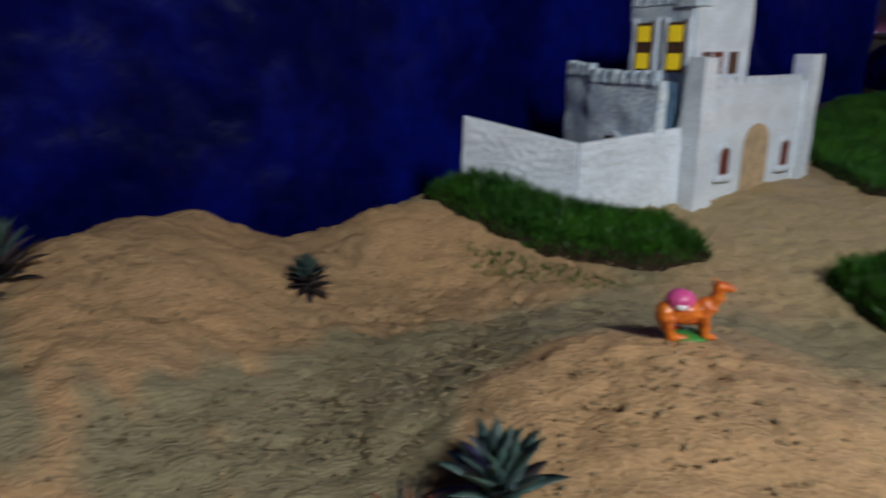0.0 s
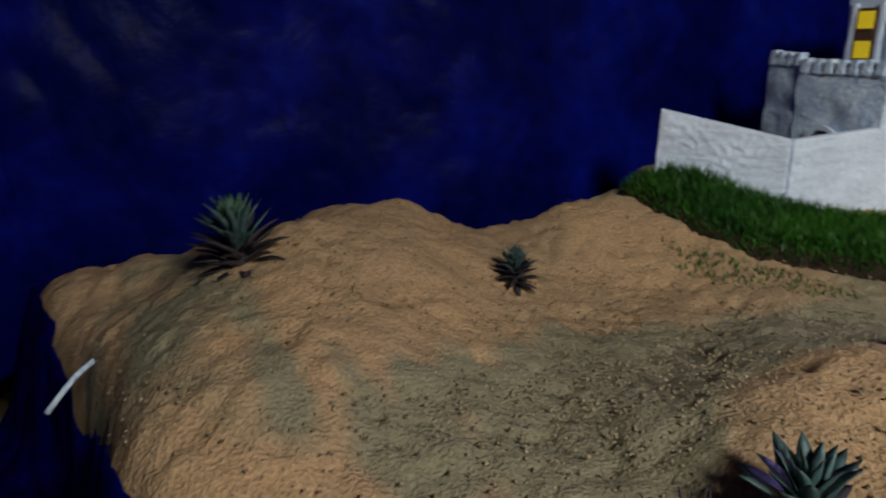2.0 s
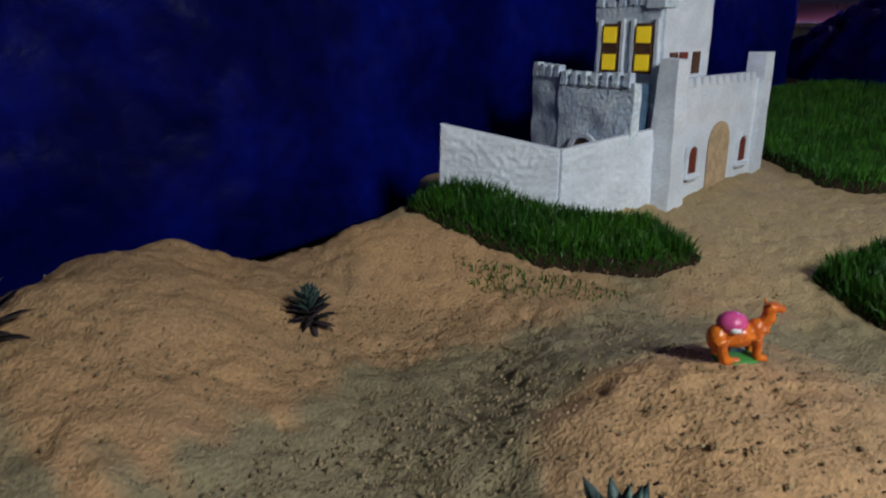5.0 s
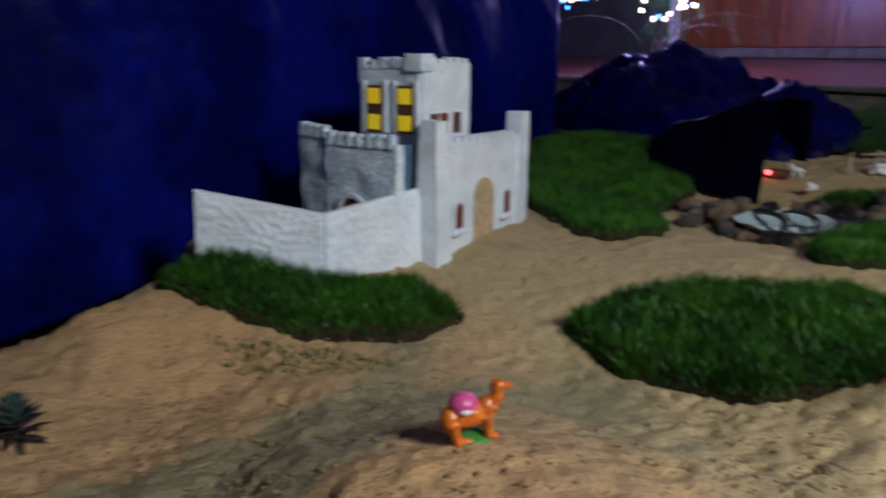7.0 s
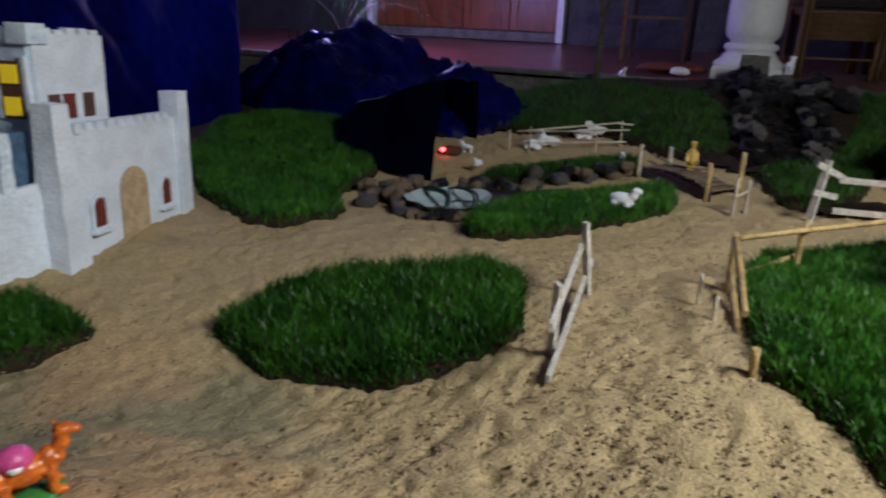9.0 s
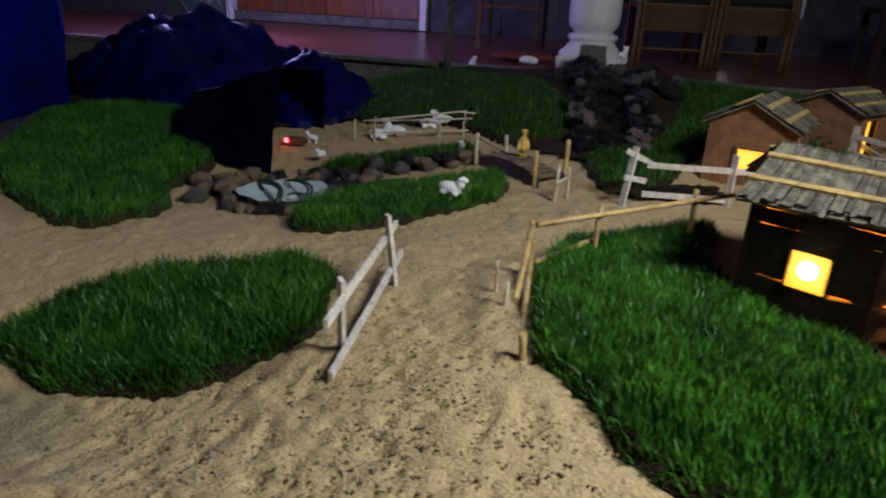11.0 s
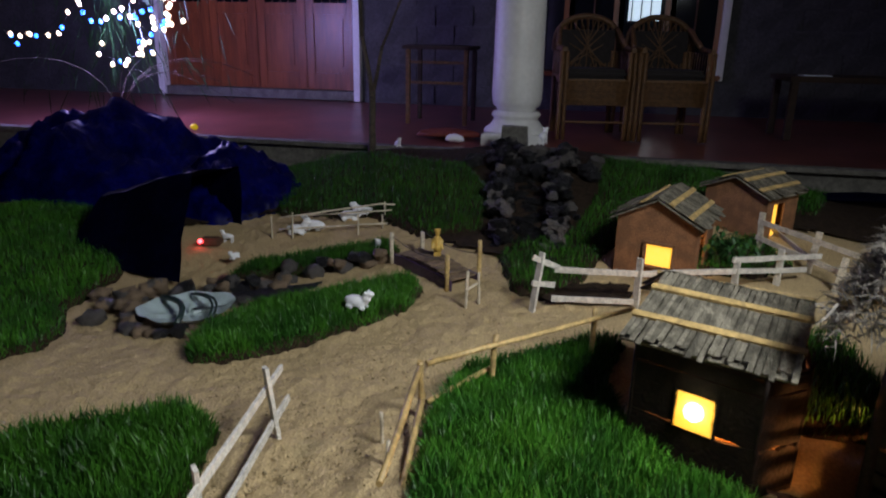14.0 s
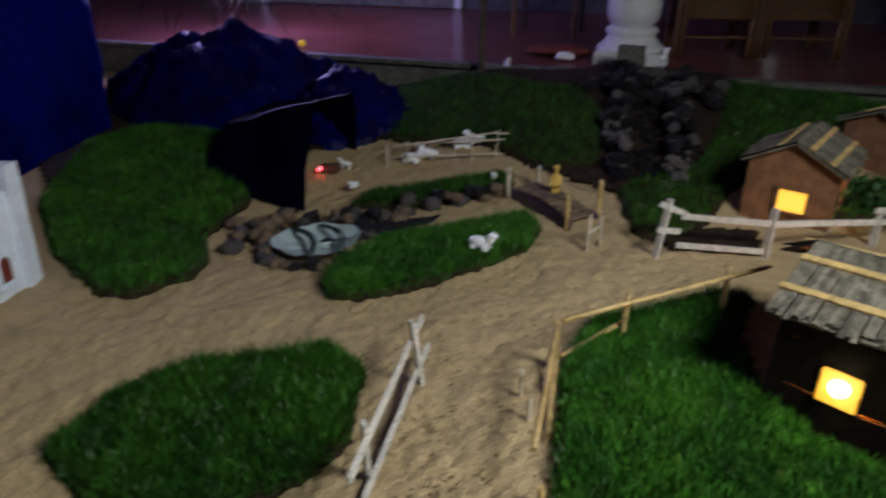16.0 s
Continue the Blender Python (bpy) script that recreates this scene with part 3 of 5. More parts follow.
def castle():
    c = thing("toy_castle", *CASTLE, label="white-painted card castle with grey-blue keep and yellow windows", category="castle")
    P = lambda name, bm, mat, label="", owner=c: part(name, bm, mat, owner, label)
    P("front_wall", facade_block(bmesh.new(), 0.0, 0.62, 0.0, 0.04, -0.05, 0.366, 0.004, 1), M_WHITE)
    P("corner_pillar", facade_block(bmesh.new(), -0.045, 0.048, -0.040, 0.05, -0.05, 0.450, 0.006, 2, 0.15), M_WHITE)
    P("corner_pillar", facade_block(bmesh.new(), 0.57, 0.635, -0.02, 0.05, -0.05, 0.455, 0.003, 3, 0.02), M_WHITE)
    P("keep_wall", facade_block(bmesh.new(), -0.14, -0.10, 0.05, 0.335, -0.05, 0.385, 0.007, 4, 0, 16), M_GREYBLUE, "grey-blue crinkled side wall")
    bm = facade_block(bmesh.new(), -0.02, 0.02, 0.0, 0.145, -0.05, 0.405, 0.007, 9, 0, 12)
    bmesh.ops.transform(bm, matrix=pose(-0.119, 0.325, 0, 0, 0, -9), verts=bm.verts)
    P("keep_wall", bm, M_GREYBLUE, "grey-blue crinkled side wall")
    # the shade in this recess is put in as a dark blue colour
    P("recess_wall", facade_block(bmesh.new(), -0.110, -0.01, 0.075, 0.11, -0.05, 0.375, 0.004, 8), M_SHADEBLUE, "recess with its shade put in as dark blue")
    P("keep_wall", facade_block(bmesh.new(), -0.09, 0.55, 0.39, 0.43, -0.05, 0.38, 0.005, 5), M_GREYBLUE)
    P("roof_deck", facade_block(bmesh.new(), 0.0, 0.58, 0.04, 0.39, 0.29, 0.31, 0.003, 6), M_WHITE)
    for k in range(7):
        y = 0.062 + k * 0.040
        P("battlement", facade_block(bmesh.new(), -0.147, -0.112, y, y + 0.024, 0.370, 0.405 + 0.010 * random.random(), 0.003, 7 + k, 0.08, 2), M_GREYBLUE)
    for k in range(4):
        bm = facade_block(bmesh.new(), -0.026, 0.01, 0.012 + k * 0.036, 0.035 + k * 0.036, 0.39, 0.425 + 0.010 * random.random(), 0.003, 17 + k, 0.08, 2)
        bmesh.ops.transform(bm, matrix=pose(-0.119, 0.325, 0, 0, 0, -9), verts=bm.verts)
        P("battlement", bm, M_GREYBLUE)
    for k in range(10):
        x = 0.075 + k * 0.048
        P("battlement", facade_block(bmesh.new(), x, x + 0.028, -0.006, 0.036, 0.361, 0.388, 0.002, 27 + k, 0.05, 2), M_WHITE)
    # upper tower
    P("upper_tower", facade_block(bmesh.new(), 0.035, 0.325, 0.085, 0.33, 0.29, 0.62, 0.005, 40), M_PALEBLUE, "pale grey-blue upper tower")
    P("tower_face", facade_block(bmesh.new(), 0.045, 0.333, 0.074, 0.089, 0.36, 0.63, 0.003, 41), M_WHITE)
    for k in range(6):
        x = 0.035 + k * 0.05
        P("tower_battlement", facade_block(bmesh.new(), x, x + 0.034, 0.072, 0.10, 0.615, 0.637 + 0.012 * random.random(), 0.003, 50 + k, 0.05, 2), M_WHITE)
        y = 0.09 + k * 0.042
        P("tower_battlement", facade_block(bmesh.new(), 0.028, 0.058, y, y + 0.028, 0.61, 0.634 + 0.012 * random.random(), 0.003, 60 + k, 0.05, 2), M_PALEBLUE)
    P("tower_corner", facade_block(bmesh.new(), 0.022, 0.095, 0.066, 0.135, 0.60, 0.655, 0.004, 80, 0.03, 3), M_PALEBLUE)
    for y in (0.135, 0.262):
        w = P("tower_window", box(bmesh.new(), 0.0285, y, 0.478, 0.01, 0.062, 0.155, bevel=0.002), M_BROWN)
        P("window_pane", box(bmesh.new(), 0.0225, y, 0.521, 0.006, 0.05, 0.05), M_YELLOW, "yellow paper pane with a slight glow added", w)
        P("window_pane", box(bmesh.new(), 0.0225, y, 0.435, 0.006, 0.05, 0.05), M_YELLOW, "yellow paper pane with a slight glow added", w)
        P("window_pilaster", facade_block(bmesh.new(), 0.024, 0.036, y + 0.038, y + 0.050, 0.40, 0.57, 0.002, 70, 0, 2), M_WHITE)
        P("window_pilaster", facade_block(bmesh.new(), 0.024, 0.036, y - 0.050, y - 0.038, 0.40, 0.57, 0.002, 71, 0, 2), M_WHITE)
    # small windows on the tower's front
    for x, m in ((0.105, M_BROWN), (0.165, M_RED), (0.245, M_BROWN)):
        P("small_window", box(bmesh.new(), x, 0.072, 0.430, 0.042, 0.008, 0.07), m)
    # keep arch
    P("keep_arch", arch(bmesh.new(), -0.143, 0.22, 0.06, 0.12, 0.16, 0.012, "y", ring=0.014), M_WHITE, "white rounded arch border")
    P("keep_arch_opening", arch(bmesh.new(), -0.142, 0.22, 0.06, 0.092, 0.142, 0.004, "y"), M_BROWN)
    # front door and arched windows
    P("front_door", arch(bmesh.new(), 0.315, -0.003, -0.01, 0.135, 0.245, 0.006), M_DOORTAN, "tan arched door")
    P("door_step", box(bmesh.new(), 0.315, -0.03, -0.012, 0.15, 0.05, 0.03, bevel=0.004), M_WHITE)
    for x in (0.14, 0.485):
        w = P("arched_window", arch(bmesh.new(), x, -0.002, 0.075, 0.052, 0.09, 0.006), M_RED, "dark red arched window")
        P("window_border", arch(bmesh.new(), x, -0.002, 0.068, 0.074, 0.112, 0.010, ring=0.011), M_WHITE, "", w)
        P("window_ledge", box(bmesh.new(), x, -0.012, 0.066, 0.085, 0.024, 0.012, bevel=0.002), M_WHITE, "", w)
    return c


CASTLE = (1.15, 2.0, -0.10, 26.0, 0.0, 4.5)
castle()


def yard_wall():
    """The low folded wall in front of the keep."""
    w = thing("castle_yard_wall", 0.72, 1.90, -0.05, label="low folded white-plastered card wall standing before the castle", category="wall")
    pts = [(-0.30, 0.17, 0.06, 0.275), (0.005, 0.0, -0.03, 0.19), (0.415, 0.12, -0.05, 0.19)]
    for n, ((xa, ya, za, ta), (xb, yb, zb, tb)) in enumerate(zip(pts, pts[1:])):
        bm = bmesh.new()
        d = Vector((xb - xa, yb - ya, 0)).normalized()
        side = Vector((d.y, -d.x, 0))
        cols, rows = 80, 44
        grid = [[], []]
        for s in (0, 1):
            for i in range(cols + 1):
                for j in range(rows + 1):
                    fi, fj = i / cols, j / rows
                    p = Vector((xa + (xb - xa) * fi, ya + (yb - ya) * fi, za + (zb - za) * fi - 0.04 + (ta + (tb - ta) * fi - za - (zb - za) * fi + 0.04) * fj))
                    lean = 0.06 * fj
                    p += Vector((lean * 0.5, lean * 0.45, 0))
                    r = noise.noise(Vector((p.x * 14 + p.z * 6, p.y * 14, p.z * 70 + n * 5))) * 0.003 + noise.noise(p * 55) * 0.0012
                    crease = 1 - abs(noise.noise(Vector((fi * 9 + fj * 7, fj * 11 - fi * 3, n * 7.0))) * 3.2)
                    r += max(0.0, crease) * 0.0045 * max(0.0, 0.4 + noise.noise(Vector((fi * 4, fj * 3, n + 2.5))) * 1.6)
                    p += side * (0.009 * (1 if s == 0 else -1) + (r if s == 0 else 0))
                    grid[s].append(bm.verts.new(p))
        R = rows + 1
        for s in (0, 1):
            for i in range(cols):
                for j in range(rows):
                    f = bm.faces.new((grid[s][i * R + j], grid[s][(i + 1) * R + j], grid[s][(i + 1) * R + j + 1], grid[s][i * R + j + 1]))
                    f.smooth = True
        for i in range(cols):
            bm.faces.new((grid[0][i * R + rows], grid[0][(i + 1) * R + rows], grid[1][(i + 1) * R + rows], grid[1][i * R + rows]))
        for j in range(rows):
            for i in (0, cols):
                bm.faces.new((grid[0][i * R + j], grid[0][i * R + j + 1], grid[1][i * R + j + 1], grid[1][i * R + j]))
        bmesh.ops.recalc_face_normals(bm, faces=bm.faces[:])
        part("wall_panel", bm, M_WHITE, w)


yard_wall()

# ---- the house porch ----
HOUSE = pose(4.80, 1.17, 0.168, 0, 0, 11.5)


def house_part(name, bm, mat, label="", category="", kind="structure", smooth=False):
    ob = part(name, bm, mat)
    ob.matrix_world = HOUSE
    return tagged(ob, label, category, kind=kind)


def porch():
    house_part("floor_porch", box(bmesh.new(), 2.0, 0, -0.06, 3.9, 14, 0.10), M_TILE, "glossy red-brown porch floor", "floor")
    house_part("trim_porch_edge", box(bmesh.new(), 0.02, 0, -0.008, 0.10, 14, 0.03, bevel=0.006), M_STONE, "grey cement lip of the porch", "edge")
    house_part("wall_plinth", box(bmesh.new(), 0.06, 0, -0.27, 0.06, 14, 0.50), M_STONE, "dark stone plinth under the porch", "wall")
    # back wall with a double door, a tall window and another door: built as piers and lintels
    x, t = 3.05, 0.18
    for n, (y0, y1, z0, z1) in enumerate(((1.98, 7, 2.1, 3.1), (4.35, 7, -0.01, 2.1), (0.30, 1.98, -0.01, 3.1), (-1.75, 0.30, 2.1, 3.1), (-1.75, 0.30, -0.01, 0.35), (-3.6, -1.75, -0.01, 3.1), (-5.0, -3.6, 2.1, 3.1), (-7, -5.0, -0.01, 3.1))):
        house_part(f"wall_house_{n + 1}", box(bmesh.new(), x, (y0 + y1) / 2, (z0 + z1) / 2, t, y1 - y0, z1 - z0), M_WALLBRICK, "dark grey painted block wall of the house", "wall")
    house_part("ceiling_porch", box(bmesh.new(), 1.3, 0, 3.12, 3.9, 14, 0.05), M_COLUMN, "pale porch ceiling", "ceiling")
    house_part("wall_room_back", box(bmesh.new(), 5.0, 0, 1.5, 0.1, 14, 3.2), M_WALLBRICK, "unlit room wall behind the windows", "wall")


porch()


def wall_courses():
    """Block courses of the house wall beside the door and the windows."""
    wall = thing("wall_blocks", 0, 0, 0, label="dark grey wall blocks between door and window", category="wall", kind="structure")
    wall.matrix_world = HOUSE
    bm = bmesh.new()
    box(bm, 0, 0, 0, 0.02, 0.385, 0.185, bevel=0.006)
    me = bpy.data.meshes.new("block")
    bm.to_mesh(me)
    bm.free()
    me.materials.append(M_WALLBRICK)
    for y0, y1 in ((0.32, 1.80), (-3.6, -1.90)):
        for r in range(9):
            y = y0 + 0.2 + (r % 2) * 0.2
            while y + 0.15 < y1:
                shared("block", me, wall, pose(2.953, y, 0.1 + r * 0.2))
                y += 0.4


wall_courses()


def door(y0, y1, leaves, name, label):
    d = thing(name, 0, 0, 0, label=label, category="door", kind="structure")
    d.matrix_world = HOUSE
    x = 3.0
    for y in (y0, y1):
        part("door_jamb", box(bmesh.new(), x - 0.06, y, 1.05, 0.12, 0.075, 2.1, bevel=0.006), M_COLUMN, d, "white painted jamb")
    part("threshold", box(bmesh.new(), x - 0.02, (y0 + y1) / 2, 0.05, 0.14, y1 - y0 - 0.08, 0.10, bevel=0.005), M_STONE, d)
    w = (y1 - y0 - 0.08) / leaves
    for k in range(leaves):
        c = y0 + 0.04 + w * (k + 0.5)
        leaf = part("door_leaf", box(bmesh.new(), x + 0.02, c, 1.08, 0.03, w - 0.006, 1.95), M_TEAK, d, "varnished red-brown teak leaf")
        for yy in (c - w / 2 + 0.05, c + w / 2 - 0.05):
            part("stile", box(bmesh.new(), x, yy, 1.08, 0.03, 0.09, 1.95, bevel=0.006), M_TEAK, leaf)
        for z, h in ((0.20, 0.18), (0.96, 0.12), (1.98, 0.14)):
            part("rail", box(bmesh.new(), x, c, z, 0.03, w - 0.19, h, bevel=0.006), M_TEAK, leaf)
        part("panel", box(bmesh.new(), x + 0.002, c, 0.60, 0.02, w - 0.28, 0.50, bevel=0.009), M_TEAK, leaf)
        part("glass_pane", box(bmesh.new(), x + 0.004, c, 1.46, 0.008, w - 0.20, 0.88), M_GLASS, leaf, "dark glass pane")
        for b in (-0.25, 0.0, 0.25):
            part("window_bar", box(bmesh.new(), x - 0.004, c + b * (w - 0.2), 1.46, 0.012, 0.012, 0.88), M_BROWN, leaf)


door(1.98, 4.35, 4, "door_1", "four-leaf varnished teak door with white jambs")
door(-5.0, -3.6, 2, "door_2", "dark varnished wooden double door")


def window_front():
    w = thing("window_1", 0, 0, 0, label="dark wooden window with barred glass behind the chairs", category="window", kind="structure")
    w.matrix_world = HOUSE
    for y in (-1.72, 0.27):
        part("window_frame", box(bmesh.new(), 2.97, y, 1.22, 0.12, 0.07, 1.78, bevel=0.006), M_COLUMN, w, "white painted frame post")
    part("window_sill", box(bmesh.new(), 2.94, -0.72, 0.36, 0.2, 2.0, 0.05, bevel=0.008), M_TEAK, w)
    for k in range(4):
        y = -1.45 + k * 0.485
        s = part("sash", box(bmesh.new(), 2.99, y - 0.215, 1.24, 0.04, 0.05, 1.7, bevel=0.004), M_TEAK, w)
        part("glass_pane", box(bmesh.new(), 3.0, y, 1.24, 0.008, 0.38, 1.7), M_GLASS, s, "dark glass pane")
        part("window_bar", box(bmesh.new(), 2.985, y, 1.24, 0.015, 0.015, 1.7), M_BROWN, s)


window_front()


def glass_reflection():
    """A pale glowing panel with bars, put before the front window's glass for a reflection."""
    w = thing("window_2", 0, 0, 0, label="pale glowing panel put in for a reflection in the glass", category="window", kind="structure")
    w.matrix_world = HOUSE
    part("lit_pane", box(bmesh.new(), 2.965, -0.96, 1.0, 0.006, 0.30, 0.24), M_PALEGLOW, w)
    for y in (-0.84, -0.93, -1.02):
        part("window_bar", box(bmesh.new(), 2.955, y, 1.0, 0.012, 0.012, 0.25), M_BROWN, w)


glass_reflection()


def lathe(bm, rings, seg=40):
    prev = None
    for r, z in rings:
        ring = [bm.verts.new((r * math.cos(2 * math.pi * k / seg), r * math.sin(2 * math.pi * k / seg), z)) for k in range(seg)]
        if prev:
            for k in range(seg):
                f = bm.faces.new((prev[k], prev[(k + 1) % seg], ring[(k + 1) % seg], ring[k]))
                f.smooth = True
        else:
            bm.faces.new(ring[::-1])
        prev = ring
    bm.faces.new(prev)
    return bm


def porch_column():
    c = thing("porch_column", *COLUMN, 0.168, 11.5, label="white-painted round porch column on a stepped square base", category="column")
    part("plinth", box(bmesh.new(), 0, 0, 0.04, 0.42, 0.42, 0.08, bevel=0.006), M_COLUMN, c)
    part("base_cove", lathe(bmesh.new(), [(0.22, 0.08), (0.215, 0.10), (0.18, 0.125), (0.155, 0.16), (0.15, 0.175), (0.165, 0.185), (0.17, 0.20), (0.16, 0.215), (0.135, 0.225)]), M_COLUMN, c)
    rings = [(0.13, 0.22), (0.135, 0.24), (0.16, 0.262), (0.170, 0.30), (0.173, 0.35)]
    for k in range(1, 30):
        rings.append((0.171 - 0.022 * (k / 29) ** 1.1, 0.38 + k * 0.092))
    part("shaft", lathe(bmesh.new(), rings), M_COLUMN, c)


COLUMN = (5.24, 1.24)
porch_column()


def rattan_chair(m):
    """Local: faces -x; 0.52 wide along y."""
    c = new("rattan_chair")
    c.empty_display_size = 0.05
    tagged(c, "brown woven rattan armchair with a rounded back and dark cushion", "chair", "chairs on the porch")
    P = lambda n, bm, mat=M_RATTAN, label="": part(n, bm, mat, c, label)
    for sx, sy in ((0, -0.24), (0, 0.24), (0.46, -0.22), (0.46, 0.22)):
        bm = bmesh.new()
        for o in (-0.018, 0.018):
            rod(bm, (sx, sy + o, 0), (sx, sy + o, 0.62), 0.017, 0.016)
        P("leg", bm)
    apron = P("front_apron", box(bmesh.new(), 0.0, 0, 0.335, 0.012, 0.45, 0.17))
    for k in range(14):
        z = 0.255 + k * 0.0125
        part("cane", rod(bmesh.new(), (-0.012, -0.225, z), (-0.012, 0.225, z), 0.0068, seg=5), M_RATTAN, apron)
    P("stretcher", rod(bmesh.new(), (0, -0.23, 0.13), (0, 0.23, 0.13), 0.009))
    P("seat", box(bmesh.new(), 0.23, 0, 0.415, 0.46, 0.46, 0.035, bevel=0.01))
    P("cushion", box(bmesh.new(), 0.22, 0, 0.465, 0.44, 0.44, 0.07, bevel=0.025), M_CUSHION, "dark flat seat cushion")
    for s in (-1, 1):
        bm = bmesh.new()
        rod(bm, (-0.01, s * 0.24, 0.63), (0.25, s * 0.25, 0.64), 0.02)
        rod(bm, (0.25, s * 0.25, 0.64), (0.48, s * 0.22, 0.78), 0.02)
        P("arm", bm)
        side = P("side_panel", box(bmesh.new(), 0.22, s * 0.243, 0.44, 0.42, 0.012, 0.02))
        for k in range(8):
            part("cane", rod(bmesh.new(), (0.03 + k * 0.055, s * 0.24, 0.44), (0.03 + k * 0.055, s * 0.245, 0.62), 0.005, seg=5), M_RATTAN, side)
    bm = bmesh.new()
    n = 18
    pts = [Vector((0.47 + 0.07 * math.sin(math.pi * k / n), -0.25 * math.cos(math.pi * k / n), 0.62 + 0.25 * math.sin(math.pi * k / n) ** 0.7)) for k in range(n + 1)]
    P("back_frame", tube(bm, pts, 0.022, 8))
    back = P("backrest", box(bmesh.new(), 0.475, 0, 0.60, 0.012, 0.42, 0.34, bevel=0.005), M_CUSHION)
    for k in range(1, n):
        a = pts[k]
        part("cane", rod(bmesh.new(), (0.46, a.y * 0.9, 0.44), a, 0.008, seg=5), M_RATTAN, back)
        if k % 2:
            part("cane", rod(bmesh.new(), (0.455, a.y * 0.9, 0.46), (0.475, -a.y * 0.7, min(0.85, a.z)), 0.005, seg=5), M_RATTAN, back)
    c.matrix_world = m
    return c


ch = rattan_chair(pose(5.64, 0.78, 0.168, 0, 0, 23))
copy_thing(ch, pose(5.85, 0.27, 0.168, 0, 0, 23))


def side_table():
    t = thing("dark_wooden_stand", 5.85, 2.12, 0.168, 11.5, label="dark wooden stand with pale cane crossbars on the porch", category="stand")
    for x in (0, 0.4):
        for y in (-0.24, 0.24):
            part("leg", box(bmesh.new(), x, y, 0.30, 0.035, 0.035, 0.60, bevel=0.004), M_DARKWOOD if x else M_RATTAN, t)
    for z in (0.34, 0.50):
        part("crossbar", box(bmesh.new(), -0.005, 0, z, 0.02, 0.46, 0.022, bevel=0.003), M_RATTAN, t)
    part("top", box(bmesh.new(), 0.2, 0, 0.615, 0.5, 0.56, 0.03, bevel=0.006), M_DARKWOOD, t)


side_table()


def long_table():
    t = thing("low_dark_table", 6.75, -0.95, 0.168, 15, label="low dark wooden table with papers in the porch shade", category="table")
    part("tabletop", box(bmesh.new(), 0, 0, 0.45, 0.5, 1.1, 0.04, bevel=0.006), M_DARKWOOD, t)
    for x in (-0.2, 0.2):
        for y in (-0.5, 0.5):
            part("leg", box(bmesh.new(), x, y, 0.215, 0.05, 0.05, 0.43, bevel=0.004), M_DARKWOOD, t)
    p = thing("paper_sheet", 6.55, -0.65, 0.639, 20, label="white paper lying on the low table", category="paper")
    part("sheet", box(bmesh.new(), 0, 0, 0.003, 0.12, 0.2, 0.006), M_WHITE, p)


long_table()

# ---- slender tree and the string of lights ----


def light_tree():
    t = thing("weeping_shrub", 4.85, 4.55, 0.168, label="thin drooping branches wound with small lights beside the porch", category="shrub")
    rng = random.Random(5)
    for k in range(10):
        bm = bmesh.new()
        a = rng.uniform(0, 6.28)
        p = Vector((0, 0, 0))
        d = Vector((math.cos(a) * 0.25, math.sin(a) * 0.4, 1.0))
        r = 0.004
        for s in range(9):
            q = p + d * 0.16
            rod(bm, p, q, r, r * 0.88, seg=5)
            p, r = q, r * 0.86
            d = (d + Vector((math.cos(a) * 0.22, math.sin(a) * 0.32, -0.21))).normalized()
        part("branch", bm, M_BARK, t)
    bm = bmesh.new()
    for k in range(260):
        a, rr = rng.uniform(0, 6.28), abs(rng.gauss(0.35, 0.3))
        p = Vector((math.cos(a) * rr, math.sin(a) * rr * 1.3, rng.uniform(0.25, 1.15)))
        q = p + Vector((math.cos(a) * 0.05 + rng.gauss(0, 0.03), math.sin(a) * 0.05 + rng.gauss(0, 0.05), -rng.uniform(0.08, 0.24)))
        s = Vector((0, 0.006, 0))
        v = [bm.verts.new(c) for c in (p - s * 0.5, p + s * 0.5, (p + q) / 2 + s, q, (p + q) / 2 - s)]
        bm.faces.new(v)
    part("leaves", bm, M_SHRUB, t)
    g = thing("string_lights", 4.85, 4.55, 0.168, label="string of small warm-white and blue bulbs, lit", category="lights")
    arcs = [(0.85, 0.66, 0.2, 0.90), (0.05, 0.58, -0.40, 0.55), (-0.40, 0.55, -0.65, 0.80), (-0.65, 0.80, -0.82, 0.95), (-0.50, 1.0, -0.28, 0.85), (-0.28, 0.85, 0.20, 0.90), (1.25, 0.80, 0.85, 0.66), (-0.82, 0.95, -0.60, 0.78), (0.15, 1.05, -0.30, 1.10), (-0.35, 0.62, -0.60, 0.95)]
    n = 0
    for y0, z0, y1, z1 in arcs:
        strand = []
        for k in range(7):
            f = k / 6
            p = Vector((-0.1 + rng.gauss(0, 0.05), y0 + (y1 - y0) * f, z0 + (z1 - z0) * f - 0.12 * math.sin(math.pi * f) + rng.gauss(0, 0.015)))
            strand.append(p)
            bulb = part("bulb", lump(bmesh.new(), p, (0.018, 0.018, 0.021), n, 0.05, 1), M_LEDBLUE if rng.random() < 0.33 else M_LEDWHITE, g)
            n += 1
        part("wire", tube(bmesh.new(), strand, 0.002, 4), M_WIRE, g)


light_tree()


